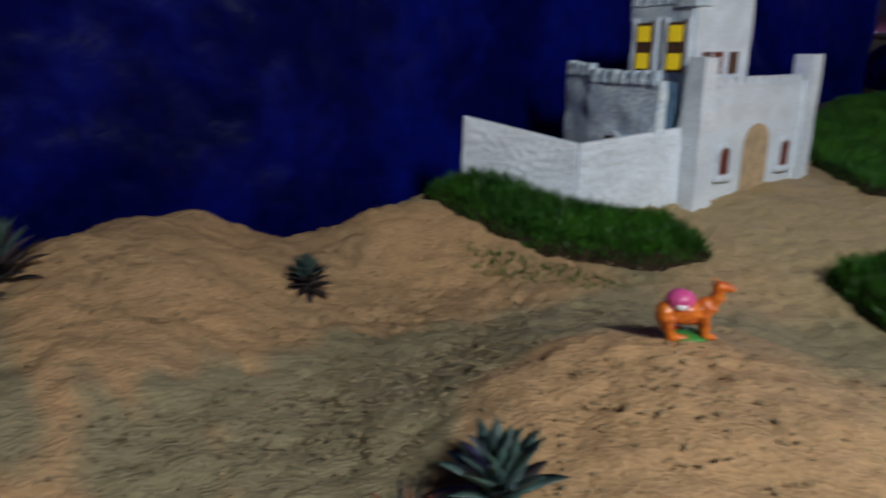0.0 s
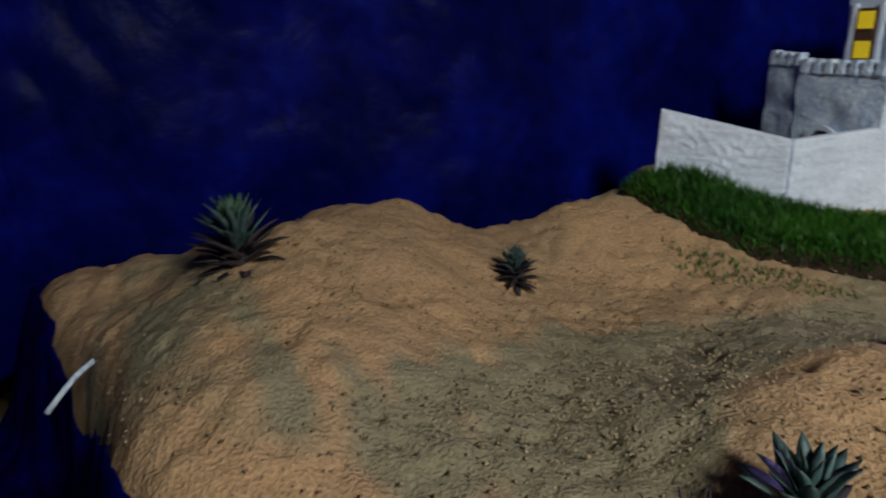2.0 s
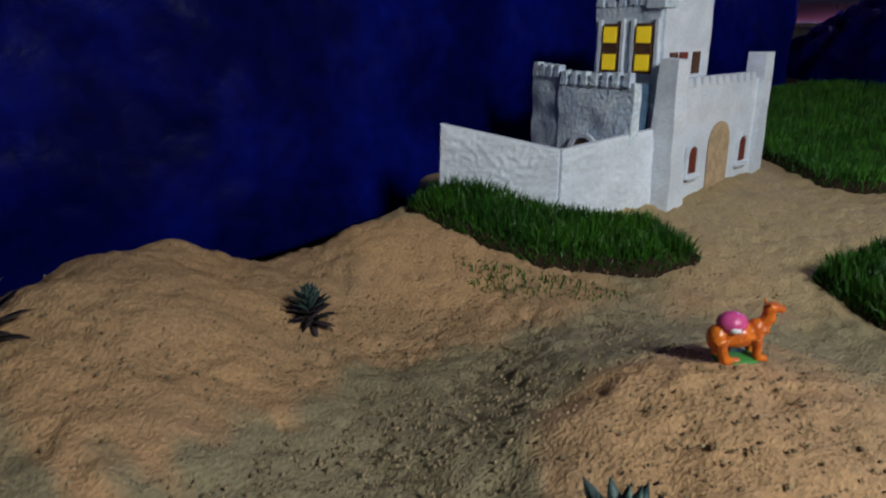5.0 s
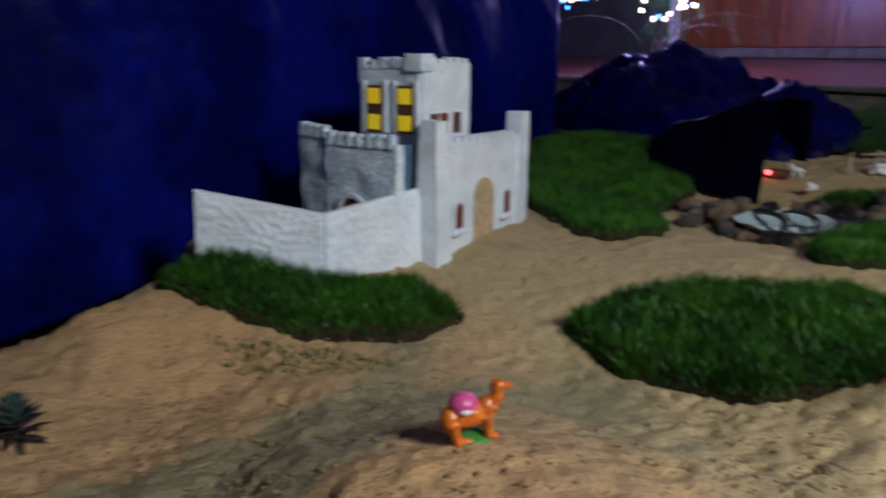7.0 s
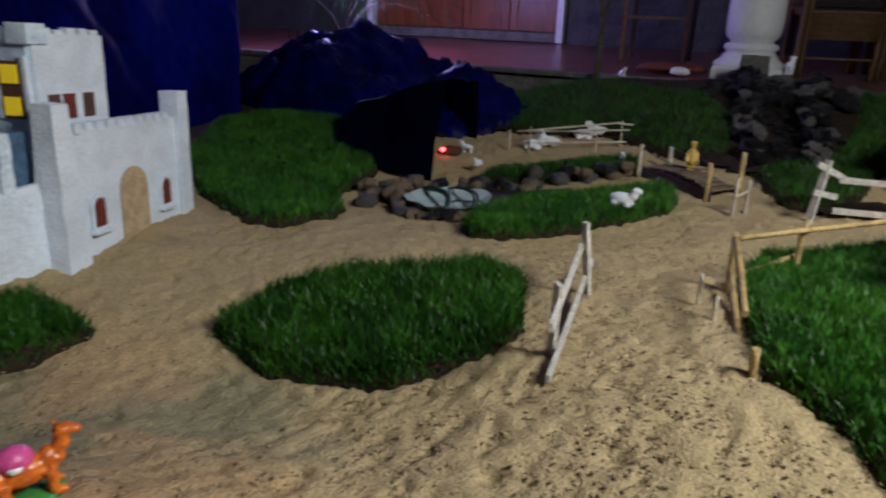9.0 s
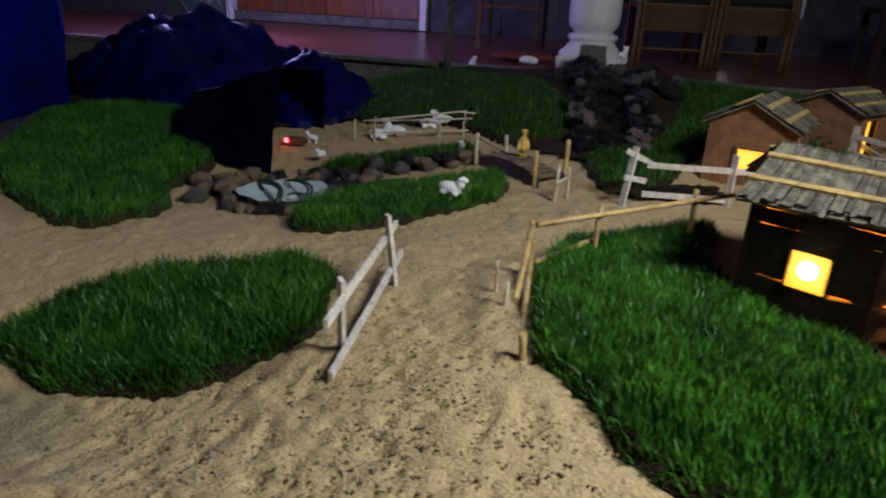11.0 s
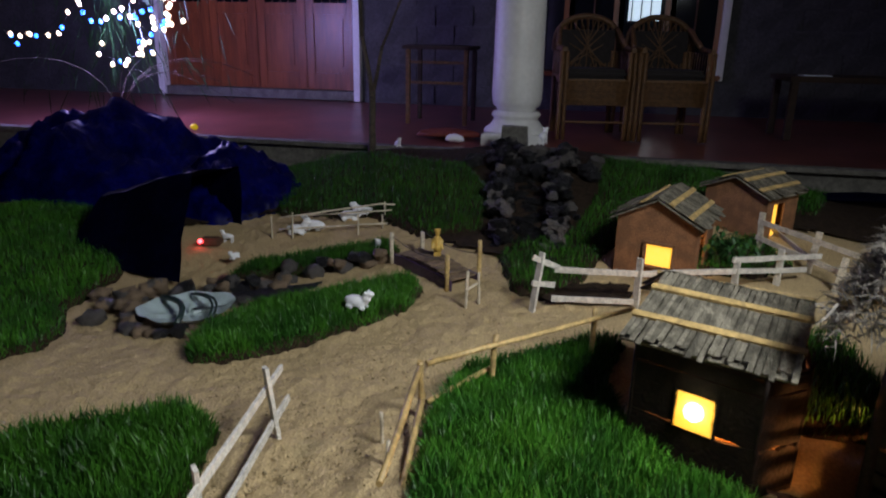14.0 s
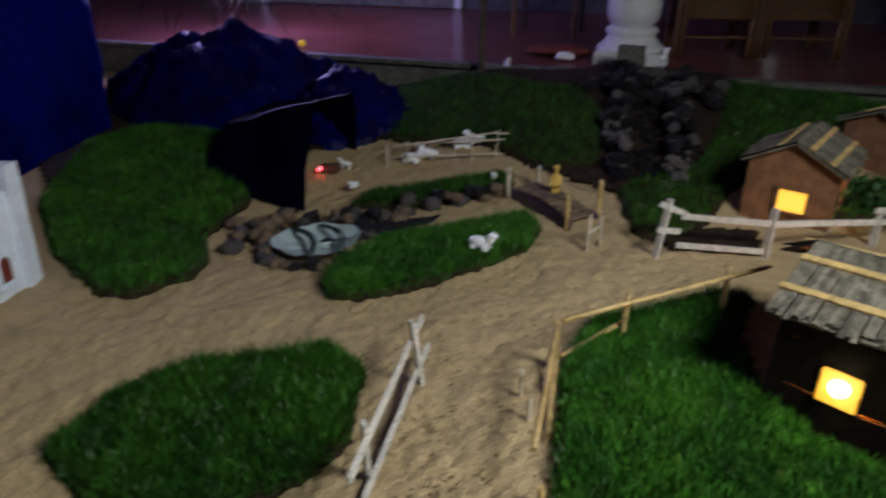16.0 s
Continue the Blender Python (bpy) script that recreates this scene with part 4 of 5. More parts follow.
def slim_tree():
    t = thing("slim_tree", 4.52, 1.98, gz(4.52, 1.98) - 0.02, label="slim bare forked trunk growing before the porch", category="tree")
    part("trunk", rod(bmesh.new(), (0, 0, 0), (0.02, 0.0, 0.42), 0.026, 0.02), M_BARK, t)
    bm = bmesh.new()
    rod(bm, (0.02, 0, 0.40), (0.05, 0.09, 0.75), 0.018, 0.013)
    rod(bm, (0.05, 0.09, 0.75), (0.05, 0.12, 1.5), 0.013, 0.008)
    part("limb", bm, M_BARK, t)
    bm = bmesh.new()
    rod(bm, (0.02, 0, 0.40), (0.03, -0.07, 0.7), 0.014, 0.010)
    rod(bm, (0.03, -0.07, 0.7), (0.06, -0.22, 1.05), 0.010, 0.006)
    part("limb", bm, M_BARK, t)


slim_tree()

# ---- soil beyond the sand ----


def soil_sheet(outline, step, seed, mat=M_SOIL):
    rng = np.random.default_rng(seed)
    p = np.array(outline, float)
    lo, hi = p.min(0), p.max(0)
    gx, gy = np.meshgrid(np.arange(lo[0], hi[0] + step, step), np.arange(lo[1], hi[1] + step, step))
    hit, far = inside(outline, gx, gy)
    z = ground(gx, gy) + 0.02 + rng.uniform(-0.004, 0.004, gx.shape)
    w = gx.shape[1]
    faces = [(j * w + i, j * w + i + 1, (j + 1) * w + i + 1, (j + 1) * w + i) for j in range(gx.shape[0] - 1) for i in range(w - 1) if hit[j, i] and hit[j + 1, i + 1] and hit[j, i + 1] and hit[j + 1, i]]
    used = sorted({v for f in faces for v in f})
    at = {v: k for k, v in enumerate(used)}
    ob = raw("ground_soil", [(gx.flat[v], gy.flat[v], z.flat[v]) for v in used], [tuple(at[v] for v in f) for f in faces], mat, smooth=True)
    tagged(ob, "dark garden soil at the edge of the sand bed", "ground", kind="structure")


soil_sheet([(-1.55, 1.72), (-1.34, 1.50), (-0.42, 0.36), (-0.05, -0.10), (-0.3, -1.0), (-2.4, -0.6), (-2.4, 2.0)], 0.03, 4)
soil_sheet([(2.07, -0.34), (2.10, -0.52), (1.98, -0.78), (1.62, -1.25), (1.25, -1.1), (1.36, -0.52), (1.72, -0.56), (1.90, -0.42)], 0.02, 6, M_REDSOIL)
soil_sheet([(2.86, 0.36), (2.97, 0.06), (3.16, 0.10), (3.10, 0.36), (2.96, 0.40)], 0.02, 5)
soil_sheet([(3.58, 2.0), (3.60, 1.45), (3.42, 1.05), (3.30, 0.70), (3.6, 0.45), (3.75, 0.2), (4.1, -0.2), (4.2, -1.2), (5.4, -1.6), (5.2, 0.5), (4.8, 1.6), (4.2, 4.6), (2.9, 4.4), (2.2, 3.0), (1.9, 2.45), (2.3, 2.2), (2.75, 2.35), (3.2, 2.35)], 0.04, 3)

# ---- black sheet heaps before the porch ----


def sheet_heap(name, x, y, z, rx, ry, h, seed, label, rz=0.0, peak=1.6, mat=None):
    """A crumpled plastic sheet thrown over a pile."""
    t = thing(name, x, y, z, rz, label=label, category="sheet")
    bm = bmesh.new()
    n = 44
    rows = []
    for j in range(n + 1):
        row = []
        for i in range(n + 1):
            u, v = i / n * 2 - 1, j / n * 2 - 1
            r = math.hypot(u, v)
            q = Vector((u * 2.3, v * 2.3, seed))
            base = max(0.0, 1 - r ** peak) ** 0.8
            k = base * (1 + 0.35 * noise.noise(q * 0.9)) + (abs(noise.noise(q * 1.7)) * 0.36 + abs(noise.noise(q * 4)) * 0.24) * min(1, 1.6 - r if r < 1.6 else 0) * min(1, base * 4)
            row.append(bm.verts.new((u * rx * (1 + 0.1 * noise.noise(q * 2)), v * ry * (1 + 0.1 * noise.noise(q * 2.3)), h * k - (0.04 if r > 0.97 else 0))))
        rows.append(row)
    for j in range(n):
        for i in range(n):
            u, v = (i + 0.5) / n * 2 - 1, (j + 0.5) / n * 2 - 1
            if math.hypot(u, v) < 1.08:
                f = bm.faces.new((rows[j][i], rows[j][i + 1], rows[j + 1][i + 1], rows[j + 1][i]))
                f.smooth = True
    for v in [v for v in bm.verts if not v.link_faces]:
        bm.verts.remove(v)
    part("sheet", bm, mat or M_BLACKTARP, t)


M_NIGHTBLUE = material("dark_blue_plastic", (0.001, 0.0022, 0.085), 0.45, spread=0.5, scale=8, fine=5, bump=0.35, spec=0.08)
sheet_heap("plastic_sheet_heap", 3.70, 3.35, -0.12, 0.62, 0.95, 0.48, 2.0, "crumpled dark-blue plastic sheet heaped before the porch", 10, mat=M_NIGHTBLUE)
sheet_heap("plastic_sheet_heap", 3.75, 2.45, -0.12, 0.45, 0.45, 0.30, 5.0, "low crumpled black plastic sheet before the porch", 25, mat=M_NIGHTBLUE)


def edge_sheet():
    """The dark plastic that holds the sand bed's side, draped down its edge."""
    a, b = Vector((-1.30, 1.60)), Vector((-0.20, 0.225))
    verts, cols, rows = [], 90, 24
    for i in range(cols + 1):
        c = a + (b - a) * i / cols
        rag = 0.012 * noise.noise(Vector((i * 0.16, 0, 1))) + 0.006 * noise.noise(Vector((i * 0.5, 3, 1)))
        for j in range(rows + 1):
            o = -0.045 + rag + 0.26 * j / rows
            x, y = c.x - 0.781 * o, c.y - 0.625 * o
            fold = 0.03 * abs(noise.noise(Vector((i * 0.11, j * 0.05, 2)))) + 0.012 * noise.noise(Vector((i * 0.3, j * 0.2, 5)))
            verts.append((x - 0.781 * fold, y - 0.625 * fold, gz(x, y) + 0.022 + 0.3 * fold))
    w = rows + 1
    faces = [(i * w + j, (i + 1) * w + j, (i + 1) * w + j + 1, i * w + j + 1) for i in range(cols) for j in range(rows)]
    ob = raw("edge_sheet", verts, faces, M_NIGHTBLUE, smooth=True)
    ob.modifiers.new("thick", "SOLIDIFY").thickness = 0.002
    tagged(ob, "dark blue plastic sheet holding the sand bed's edge", "sheet")
    # pale tube added for a fold of the plastic that catches light
    p = thing("plastic_pipe", -0.80, 1.03, gz(-0.80, 1.03), label="pale-blue tube put in for a fold of the sheet catching light", category="pipe")
    o = p.matrix_world.translation
    part("pipe", tube(bmesh.new(), [Vector(c) - o for c in ((-0.825, 0.985, -0.03), (-0.805, 1.01, -0.005), (-0.79, 1.035, 0.012), (-0.775, 1.065, 0.022))], 0.005, 8), M_GREYBLUE, p)


edge_sheet()


def black_tent():
    """The dark cave: a black sheet over a frame, its front hanging to the sand."""
    t = thing("black_cave_tent", 2.9, 2.2, -0.13, 0, label="black plastic sheet shaped into a low cave shelter", category="shelter")
    o = Vector((2.9, 2.2, -0.13))

    def panel(name, a, b, c, d, n=14, wob=0.02):
        a, b, c, d = (Vector(p) - o for p in (a, b, c, d))
        bm = bmesh.new()
        g = []
        for j in range(n + 1):
            for i in range(n + 1):
                u, v = i / n, j / n
                p = (a * (1 - u) + b * u) * (1 - v) + (d * (1 - u) + c * u) * v
                w = Vector(noise.noise_vector(p * 4)) * wob + Vector(noise.noise_vector(p * 11)) * wob * 0.4
                g.append(bm.verts.new(p + w))
        for j in range(n):
            for i in range(n):
                k = j * (n + 1) + i
                f = bm.faces.new((g[k], g[k + 1], g[k + n + 2], g[k + n + 1]))
                f.smooth = True
        part(name, bm, M_BLACKTARP, t)

    br, bl, tr, tl = (2.74, 1.93, -0.16), (2.72, 2.62, -0.16), (2.97, 2.02, 0.27), (2.95, 2.60, 0.10)
    rr, rl = (3.45, 2.16, 0.20), (3.55, 2.85, 0.05)
    panel("front_sheet", br, bl, tl, tr)
    panel("roof_sheet", tr, tl, rl, rr)
    panel("back_sheet", (3.38, 2.12, -0.14), (3.6, 2.9, -0.16), rl, rr)
    panel("side_sheet", (2.72, 2.62, -0.16), (3.6, 2.9, -0.16), rl, tl)


black_tent()


def led_toy():
    t = thing("red_light_toy", 3.10, 2.12, gz(3.10, 2.12) + 0.008, 20, label="small dark toy with a glowing red light on the sand", category="toy")
    part("body", box(bmesh.new(), 0.03, -0.03, 0.02, 0.06, 0.10, 0.04, bevel=0.01), M_BROWN, t)
    part("lamp", lump(bmesh.new(), (-0.01, 0.01, 0.03), 0.012, 1, 0.05), M_LEDRED, t, "glowing red lamp")


led_toy()


# ---- pond and stones ----
def pond():
    t = thing("pond", 2.47, 1.625, -0.138, -42, label="small oval pond lined with pale plastic sheet, filled with water", category="pond")
    n = 40
    bm = bmesh.new()
    rings = []
    for s, z in ((0.12, -0.012), (0.5, -0.010), (0.85, 0.0), (1.0, 0.02), (1.07, 0.022)):
        rings.append([bm.verts.new((s * 0.165 * math.cos(6.2832 * k / n) * (1 + 0.07 * math.sin(3 * 6.2832 * k / n)), s * 0.14 * math.sin(6.2832 * k / n), z + 0.004 * math.sin(5 * k))) for k in range(n)])
    bm.faces.new(rings[0])
    for a, b in zip(rings, rings[1:]):
        for k in range(n):
            f = bm.faces.new((a[k], a[(k + 1) % n], b[(k + 1) % n], b[k]))
            f.smooth = True
    part("liner", bm, M_WATER, t)
    for x, r in ((-0.05, 0.011), (0.055, 0.005), (0.07, 0.005)):
        bm = bmesh.new()
        pts = [Vector((x + 0.03 * math.sin(k * 0.7), -0.15 + k * 0.043, 0.012 + 0.03 * math.sin(math.pi * k / 7))) for k in range(8)]
        tube(bm, pts, r, 8)
        h = thing("hose", 2.47, 1.625, -0.134, -42, label="dark green hose lying across the pond", category="hose")
        part("hose_pipe", bm, M_HOSE, h)


pond()


def stones(spots, seed, mats, group, label, size, sub=2, smooth=True):
    rng = random.Random(seed)
    meshes = []
    for k in range(9):
        bm = lump(bmesh.new(), (0, 0, 0), (1.0, rng.uniform(0.7, 1.1), rng.uniform(0.6, 0.85)), k + seed, 0.75, sub, 1.5, smooth)
        me = bpy.data.meshes.new("stone")
        bm.to_mesh(me)
        bm.free()
        me.materials.append(mats[k % len(mats)])
        meshes.append(me)
    for x, y, up in spots:
        r = size * rng.uniform(0.65, 1.25)
        ob = new("stone", rng.choice(meshes))
        ob.matrix_world = pose(x, y, gz(x, y) + up + r * 0.35, rng.uniform(-20, 20), rng.uniform(-20, 20), rng.uniform(0, 360)) @ Matrix.Diagonal((r, r, r, 1))
        tagged(ob, label, "stone", group)


rng = random.Random(21)
ring = []
for k in range(30):
    a = k * 0.21
    u, v = 0.215 * math.cos(a) + rng.gauss(0, 0.012), 0.185 * math.sin(a) + rng.gauss(0, 0.012)
    ring.append((2.47 + 0.743 * u + 0.669 * v, 1.625 - 0.669 * u + 0.743 * v, 0.0))
stones(ring, 1, (M_ROCK, M_DARKROCK, M_TANROCK), "stones round the pond", "rounded grey-brown river stone at the pond's rim", 0.032)
bank = []
for k in range(46):
    f = rng.random()
    x, y = 2.56 + 0.62 * f, 1.90 - 0.80 * f
    bank.append((x + rng.gauss(0, 0.035) + 0.03, y + rng.gauss(0, 0.035) + 0.03, rng.choice((0, 0.0, 0.04))))
stones(bank, 2, (M_ROCK, M_TANROCK, M_DARKROCK), "stones of the stream bank", "stacked river stone lining the small stream", 0.034)
left = [(2.46 + rng.gauss(0, 0.07), 1.93 + rng.gauss(0, 0.06), rng.choice((0.0, 0.03))) for k in range(20)]
stones(left, 3, (M_TANROCK, M_ROCK), "stones round the pond", "tan rounded stone beside the pond", 0.038)


def stream():
    t = thing("stream_bed", 2.85, 1.42, -0.155, 0, label="dark wet stream bed between stones and grass", category="stream")
    bm = bmesh.new()
    prev = None
    for k in range(13):
        f = k / 12
        c = Vector((-0.30 + 0.62 * f, 0.26 - 0.72 * f, 0.035 * f + 0.012))
        s = Vector((0.72, 0.62, 0)).normalized() * (0.07 + 0.012 * math.sin(k * 2))
        row = [bm.verts.new(c - s), bm.verts.new(c + Vector((0, 0, -0.012))), bm.verts.new(c + s)]
        if prev:
            for a in (0, 1):
                bm.faces.new((prev[a], prev[a + 1], row[a + 1], row[a]))
        prev = row
    part("wet_bed", bm, M_DARKROCK, t)


stream()

# rock fall rising to the porch
fall = []
for k in range(150):
    f = rng.random()
    edge = rng.choice((-1, 1)) * (0.08 + 0.05 * f + abs(rng.gauss(0, 0.05)))
    fall.append((3.42 + 1.12 * f, 0.60 + 0.30 * f + edge, rng.uniform(0.0, 0.08) + 0.05 * f))
stones(fall, 7, (M_DARKROCK, M_BLACKROCK, M_ROCK), "rocks of the dry waterfall", "dark wet rock piled beside a small waterfall", 0.036, 2, False)
# near-black stones down the middle, the cleft's shade put into their colour
fall = []
for k in range(120):
    f = rng.random()
    fall.append((3.42 + 1.1 * f, 0.60 + 0.30 * f + rng.gauss(0, 0.05), rng.uniform(-0.03, 0.0)))
stones(fall, 5, (M_BLACKROCK,), "rocks of the dry waterfall", "dark rock in the waterfall's cleft, its shade put into the colour", 0.038, 2, False)
rim = [(4.45 + rng.gauss(0, 0.1), 0.92 + rng.uniform(-0.42, 0.3), 0.04) for k in range(30)]
stones(rim, 6, (M_ROCK, M_DARKROCK, M_DARKROCK), "rocks of the dry waterfall", "broken grey rock at the waterfall's head", 0.05, 2, False)


def slab():
    t = thing("dark_stone_slab", 4.72, 1.08, 0.16, 11, label="dark upright stone slab before the column", category="stone")
    part("slab_body", facade_block(bmesh.new(), -0.03, 0.03, -0.085, 0.085, -0.03, 0.19, 0.006, 3, 0.04, 4), M_STONE, t)


slab()

# ---- figurines ----


def fuse(ob, voxel):
    """Melts the lumps of a moulded figure into one skin."""
    m = ob.modifiers.new("skin", "REMESH")
    m.mode, m.voxel_size, m.use_smooth_shade = "VOXEL", voxel, True
    sm = ob.modifiers.new("soft", "SMOOTH")
    sm.factor, sm.iterations = 0.5, 3
    return ob



def camel(x, y, rz):
    c = thing("camel_figurine", x, y, gz(x, y) + 0.004, rz, label="glazed orange resting camel with pink saddle on green base", category="figurine")
    bm = bmesh.new()
    for v in (((0, 0, 0.055), (0.043, 0.024, 0.028)), ((-0.012, 0, 0.078), (0.026, 0.019, 0.022)), ((-0.038, 0, 0.05), (0.02, 0.022, 0.03)), ((0.038, 0, 0.062), (0.018, 0.018, 0.026))):
        lump(bm, v[0], v[1], 1, 0.06)
    for s in (-1, 1):
        rod(bm, (0.032, s * 0.014, 0.055), (0.038, s * 0.016, 0.006), 0.011, 0.008)
        rod(bm, (-0.036, s * 0.016, 0.05), (-0.030, s * 0.018, 0.006), 0.013, 0.010)
        rod(bm, (-0.030, s * 0.018, 0.010), (0.0, s * 0.019, 0.008), 0.009, 0.007)
        rod(bm, (0.038, s * 0.016, 0.010), (0.056, s * 0.016, 0.007), 0.008, 0.007)
    rod(bm, (0.045, 0, 0.062), (0.058, 0, 0.082), 0.016, 0.013)
    rod(bm, (0.058, 0, 0.080), (0.062, 0, 0.104), 0.013, 0.012)
    lump(bm, (0.066, 0, 0.108), (0.018, 0.012, 0.012), 2, 0.05)
    lump(bm, (0.083, 0, 0.103), (0.011, 0.009, 0.008), 3, 0.05)
    for s in (-1, 1):
        lump(bm, (0.056, s * 0.010, 0.120), (0.004, 0.003, 0.006), 4, 0.05, 1)
    fuse(part("camel_body", bm, M_ORANGE, c), 0.0022)
    bm = bmesh.new()
    lump(bm, (-0.010, 0, 0.081), (0.030, 0.0245, 0.024), 1, 0.06)
    part("saddle_cloth", bm, M_PINK, c, "pink saddle cloth")
    for s in (-1, 1):
        part("saddle_trim", lump(bmesh.new(), (-0.012, s * 0.020, 0.076), (0.014, 0.007, 0.009), 5, 0.1, 1), M_PLASTER, c, "white painted trim")
    part("base", lump(bmesh.new(), (0.006, 0, 0.004), (0.052, 0.030, 0.008), 6, 0.1), M_BASEGREEN, c, "green glazed base")
    c.scale = (0.80, 0.92, 0.80)


camel(0.605, 0.945, -14)


def lamb(x, y, rz, size, up=0.0, lying=True, label="small white plaster lamb lying on the grass"):
    t = thing("lamb_figurine", x, y, gz(x, y) + up, rz, label=label, category="figurine")
    k = size
    bm = bmesh.new()
    zz = 0.22 * k if lying else 0.42 * k
    lump(bm, (0, 0, zz), (0.42 * k, 0.2 * k, 0.20 * k), 3, 0.15)
    lump(bm, (0.36 * k, 0, zz + 0.16 * k), (0.16 * k, 0.13 * k, 0.17 * k), 4, 0.1)
    lump(bm, (0.46 * k, 0, zz + 0.30 * k), (0.16 * k, 0.11 * k, 0.11 * k), 5, 0.1)
    for s in (-1, 1):
        lump(bm, (0.38 * k, s * 0.12 * k, zz + 0.36 * k), (0.04 * k, 0.07 * k, 0.05 * k), 6, 0.1, 1)
        if lying:
            rod(bm, (0.15 * k, s * 0.13 * k, 0.06 * k), (0.36 * k, s * 0.12 * k, 0.05 * k), 0.06 * k)
            rod(bm, (-0.28 * k, s * 0.14 * k, 0.08 * k), (-0.08 * k, s * 0.16 * k, 0.06 * k), 0.075 * k)
        else:
            rod(bm, (0.25 * k, s * 0.1 * k, zz), (0.25 * k, s * 0.1 * k, 0), 0.05 * k)
            rod(bm, (-0.28 * k, s * 0.1 * k, zz), (-0.28 * k, s * 0.1 * k, 0), 0.05 * k)
    fuse(part("lamb_body", bm, M_PLASTER, t), size * 0.03)
    return t


lamb(2.575, 0.95, 270, 0.115, 0.055)
lamb(3.24, 1.23, 200, 0.07, 0.03, False, "tiny white standing lamb by the stream")
lamb(3.02, 1.86, 180, 0.07, 0.03, True, "tiny white lamb at the grass strip's end")
lamb(3.20, 2.05, 100, 0.075, 0.0, False, "tiny white standing lamb near the cave")
for x, y, r in ((3.375, 1.77, 285), (3.44, 1.70, 100), (3.58, 1.59, 300), (3.64, 1.53, 120)):
    lamb(x, y, r, 0.125, 0.0, True, "white plaster sheep lying inside the stick pen")
lamb(4.66, 1.86, 220, 0.10, 0.03, True, "small white plaster lamb at the porch edge")
lamb(4.62, 0.87, 0, 0.12, 0.10, False, "small white standing figurine on the rocks")


def shepherd():
    s = thing("shepherd_figurine", 3.155, 0.90, gz(3.155, 0.90) + 0.035, 200, label="small painted shepherd statuette in yellow on a green base", category="figurine")
    bm = bmesh.new()
    lump(bm, (0, 0, 0.008), (0.024, 0.024, 0.008), 1, 0.05)
    for k in (-1, 1):
        rod(bm, (0, k * 0.009, 0.008), (0, k * 0.009, 0.06), 0.008)
    rod(bm, (0, 0, 0.05), (0, 0, 0.11), 0.021, 0.016)
    lump(bm, (0, 0, 0.125), (0.011, 0.011, 0.014), 2, 0.03)
    lump(bm, (0, 0, 0.138), (0.016, 0.016, 0.006), 3, 0.03)
    rod(bm, (0, 0.018, 0.10), (0.02, 0.022, 0.06), 0.006)
    rod(bm, (0, -0.018, 0.10), (0.02, -0.022, 0.06), 0.006)
    fuse(part("statuette", bm, M_SKINCLOTH, s), 0.003)


shepherd()


# ---- succulents ----
def agave(x, y, size, seed, leaves, label, up=0.0, old=0.35, broad=0.13, tall=0.9):
    """A rosette stacked on a stem: drooping dry leaves below, upright fresh ones on top."""
    t = thing("succulent_plant", x, y, gz(x, y) + up, label=label, category="plant")
    rng = random.Random(seed)
    part("stem", lump(bmesh.new(), (0, 0, size * 0.4 * tall), (size * 0.2, size * 0.2, size * 0.55 * tall), seed, 0.2), M_AGAVEDARK, t)
    for k in range(leaves):
        f = k / leaves
        a = k * 2.399 + rng.uniform(-0.2, 0.2)
        tilt = radians(-18 + 102 * f ** 0.6 + rng.uniform(-7, 7))
        L = size * (0.58 + 0.42 * math.sin(math.pi * min(1, f * 0.75 + 0.2))) * rng.uniform(0.85, 1.1)
        w = L * broad
        bm = bmesh.new()
        rows = []
        o = Vector((math.cos(a), math.sin(a), 0))
        side = Vector((-math.sin(a), math.cos(a), 0))
        p = Vector((0, 0, size * (0.06 + tall * f))) + o * size * 0.10 * (1 - 0.6 * f)
        d = tilt
        for s in range(6):
            g = s / 5
            ww = w * (0.75 + 1.0 * g - 1.72 * g ** 2.3) if s < 5 else 0.0005
            dirv = o * math.cos(d) + Vector((0, 0, math.sin(d)))
            nrm = (Vector((0, 0, 1)) * math.cos(d) - o * math.sin(d))
            rows.append([bm.verts.new(p + side * ww + nrm * ww * 0.35), bm.verts.new(p - nrm * ww * 0.25), bm.verts.new(p - side * ww + nrm * ww * 0.35), bm.verts.new(p + nrm * ww * 0.12)])
            p = p + dirv * L / 5
            d += radians(rng.uniform(-8, 2)) - 0.05 * (1 - f)
        for u, v in zip(rows, rows[1:]):
            for j in range(4):
                fc = bm.faces.new((u[j], u[(j + 1) % 4], v[(j + 1) % 4], v[j]))
                fc.smooth = True
        bm.faces.new(rows[-1])
        fresh = M_AGAVEGREEN if f > 0.8 and size > 0.09 else M_AGAVE
        part("leaf", bm, M_AGAVEDARK if f < old else fresh, t)
    return t


agave(-0.026, 1.47, 0.058, 3, 64, "small dark blue-green succulent rosette rooted in sand", -0.010, 0.5, 0.15, 1.0)
agave(-0.56, 1.27, 0.102, 4, 72, "tall spiky green succulent with dark dry lower leaves", -0.035, 0.5, 0.13, 0.95)
agave(0.240, 0.650, 0.082, 5, 40, "blue-green succulent with stiff pointed leaves in the sand", -0.015, 0.3, 0.17, 0.65)


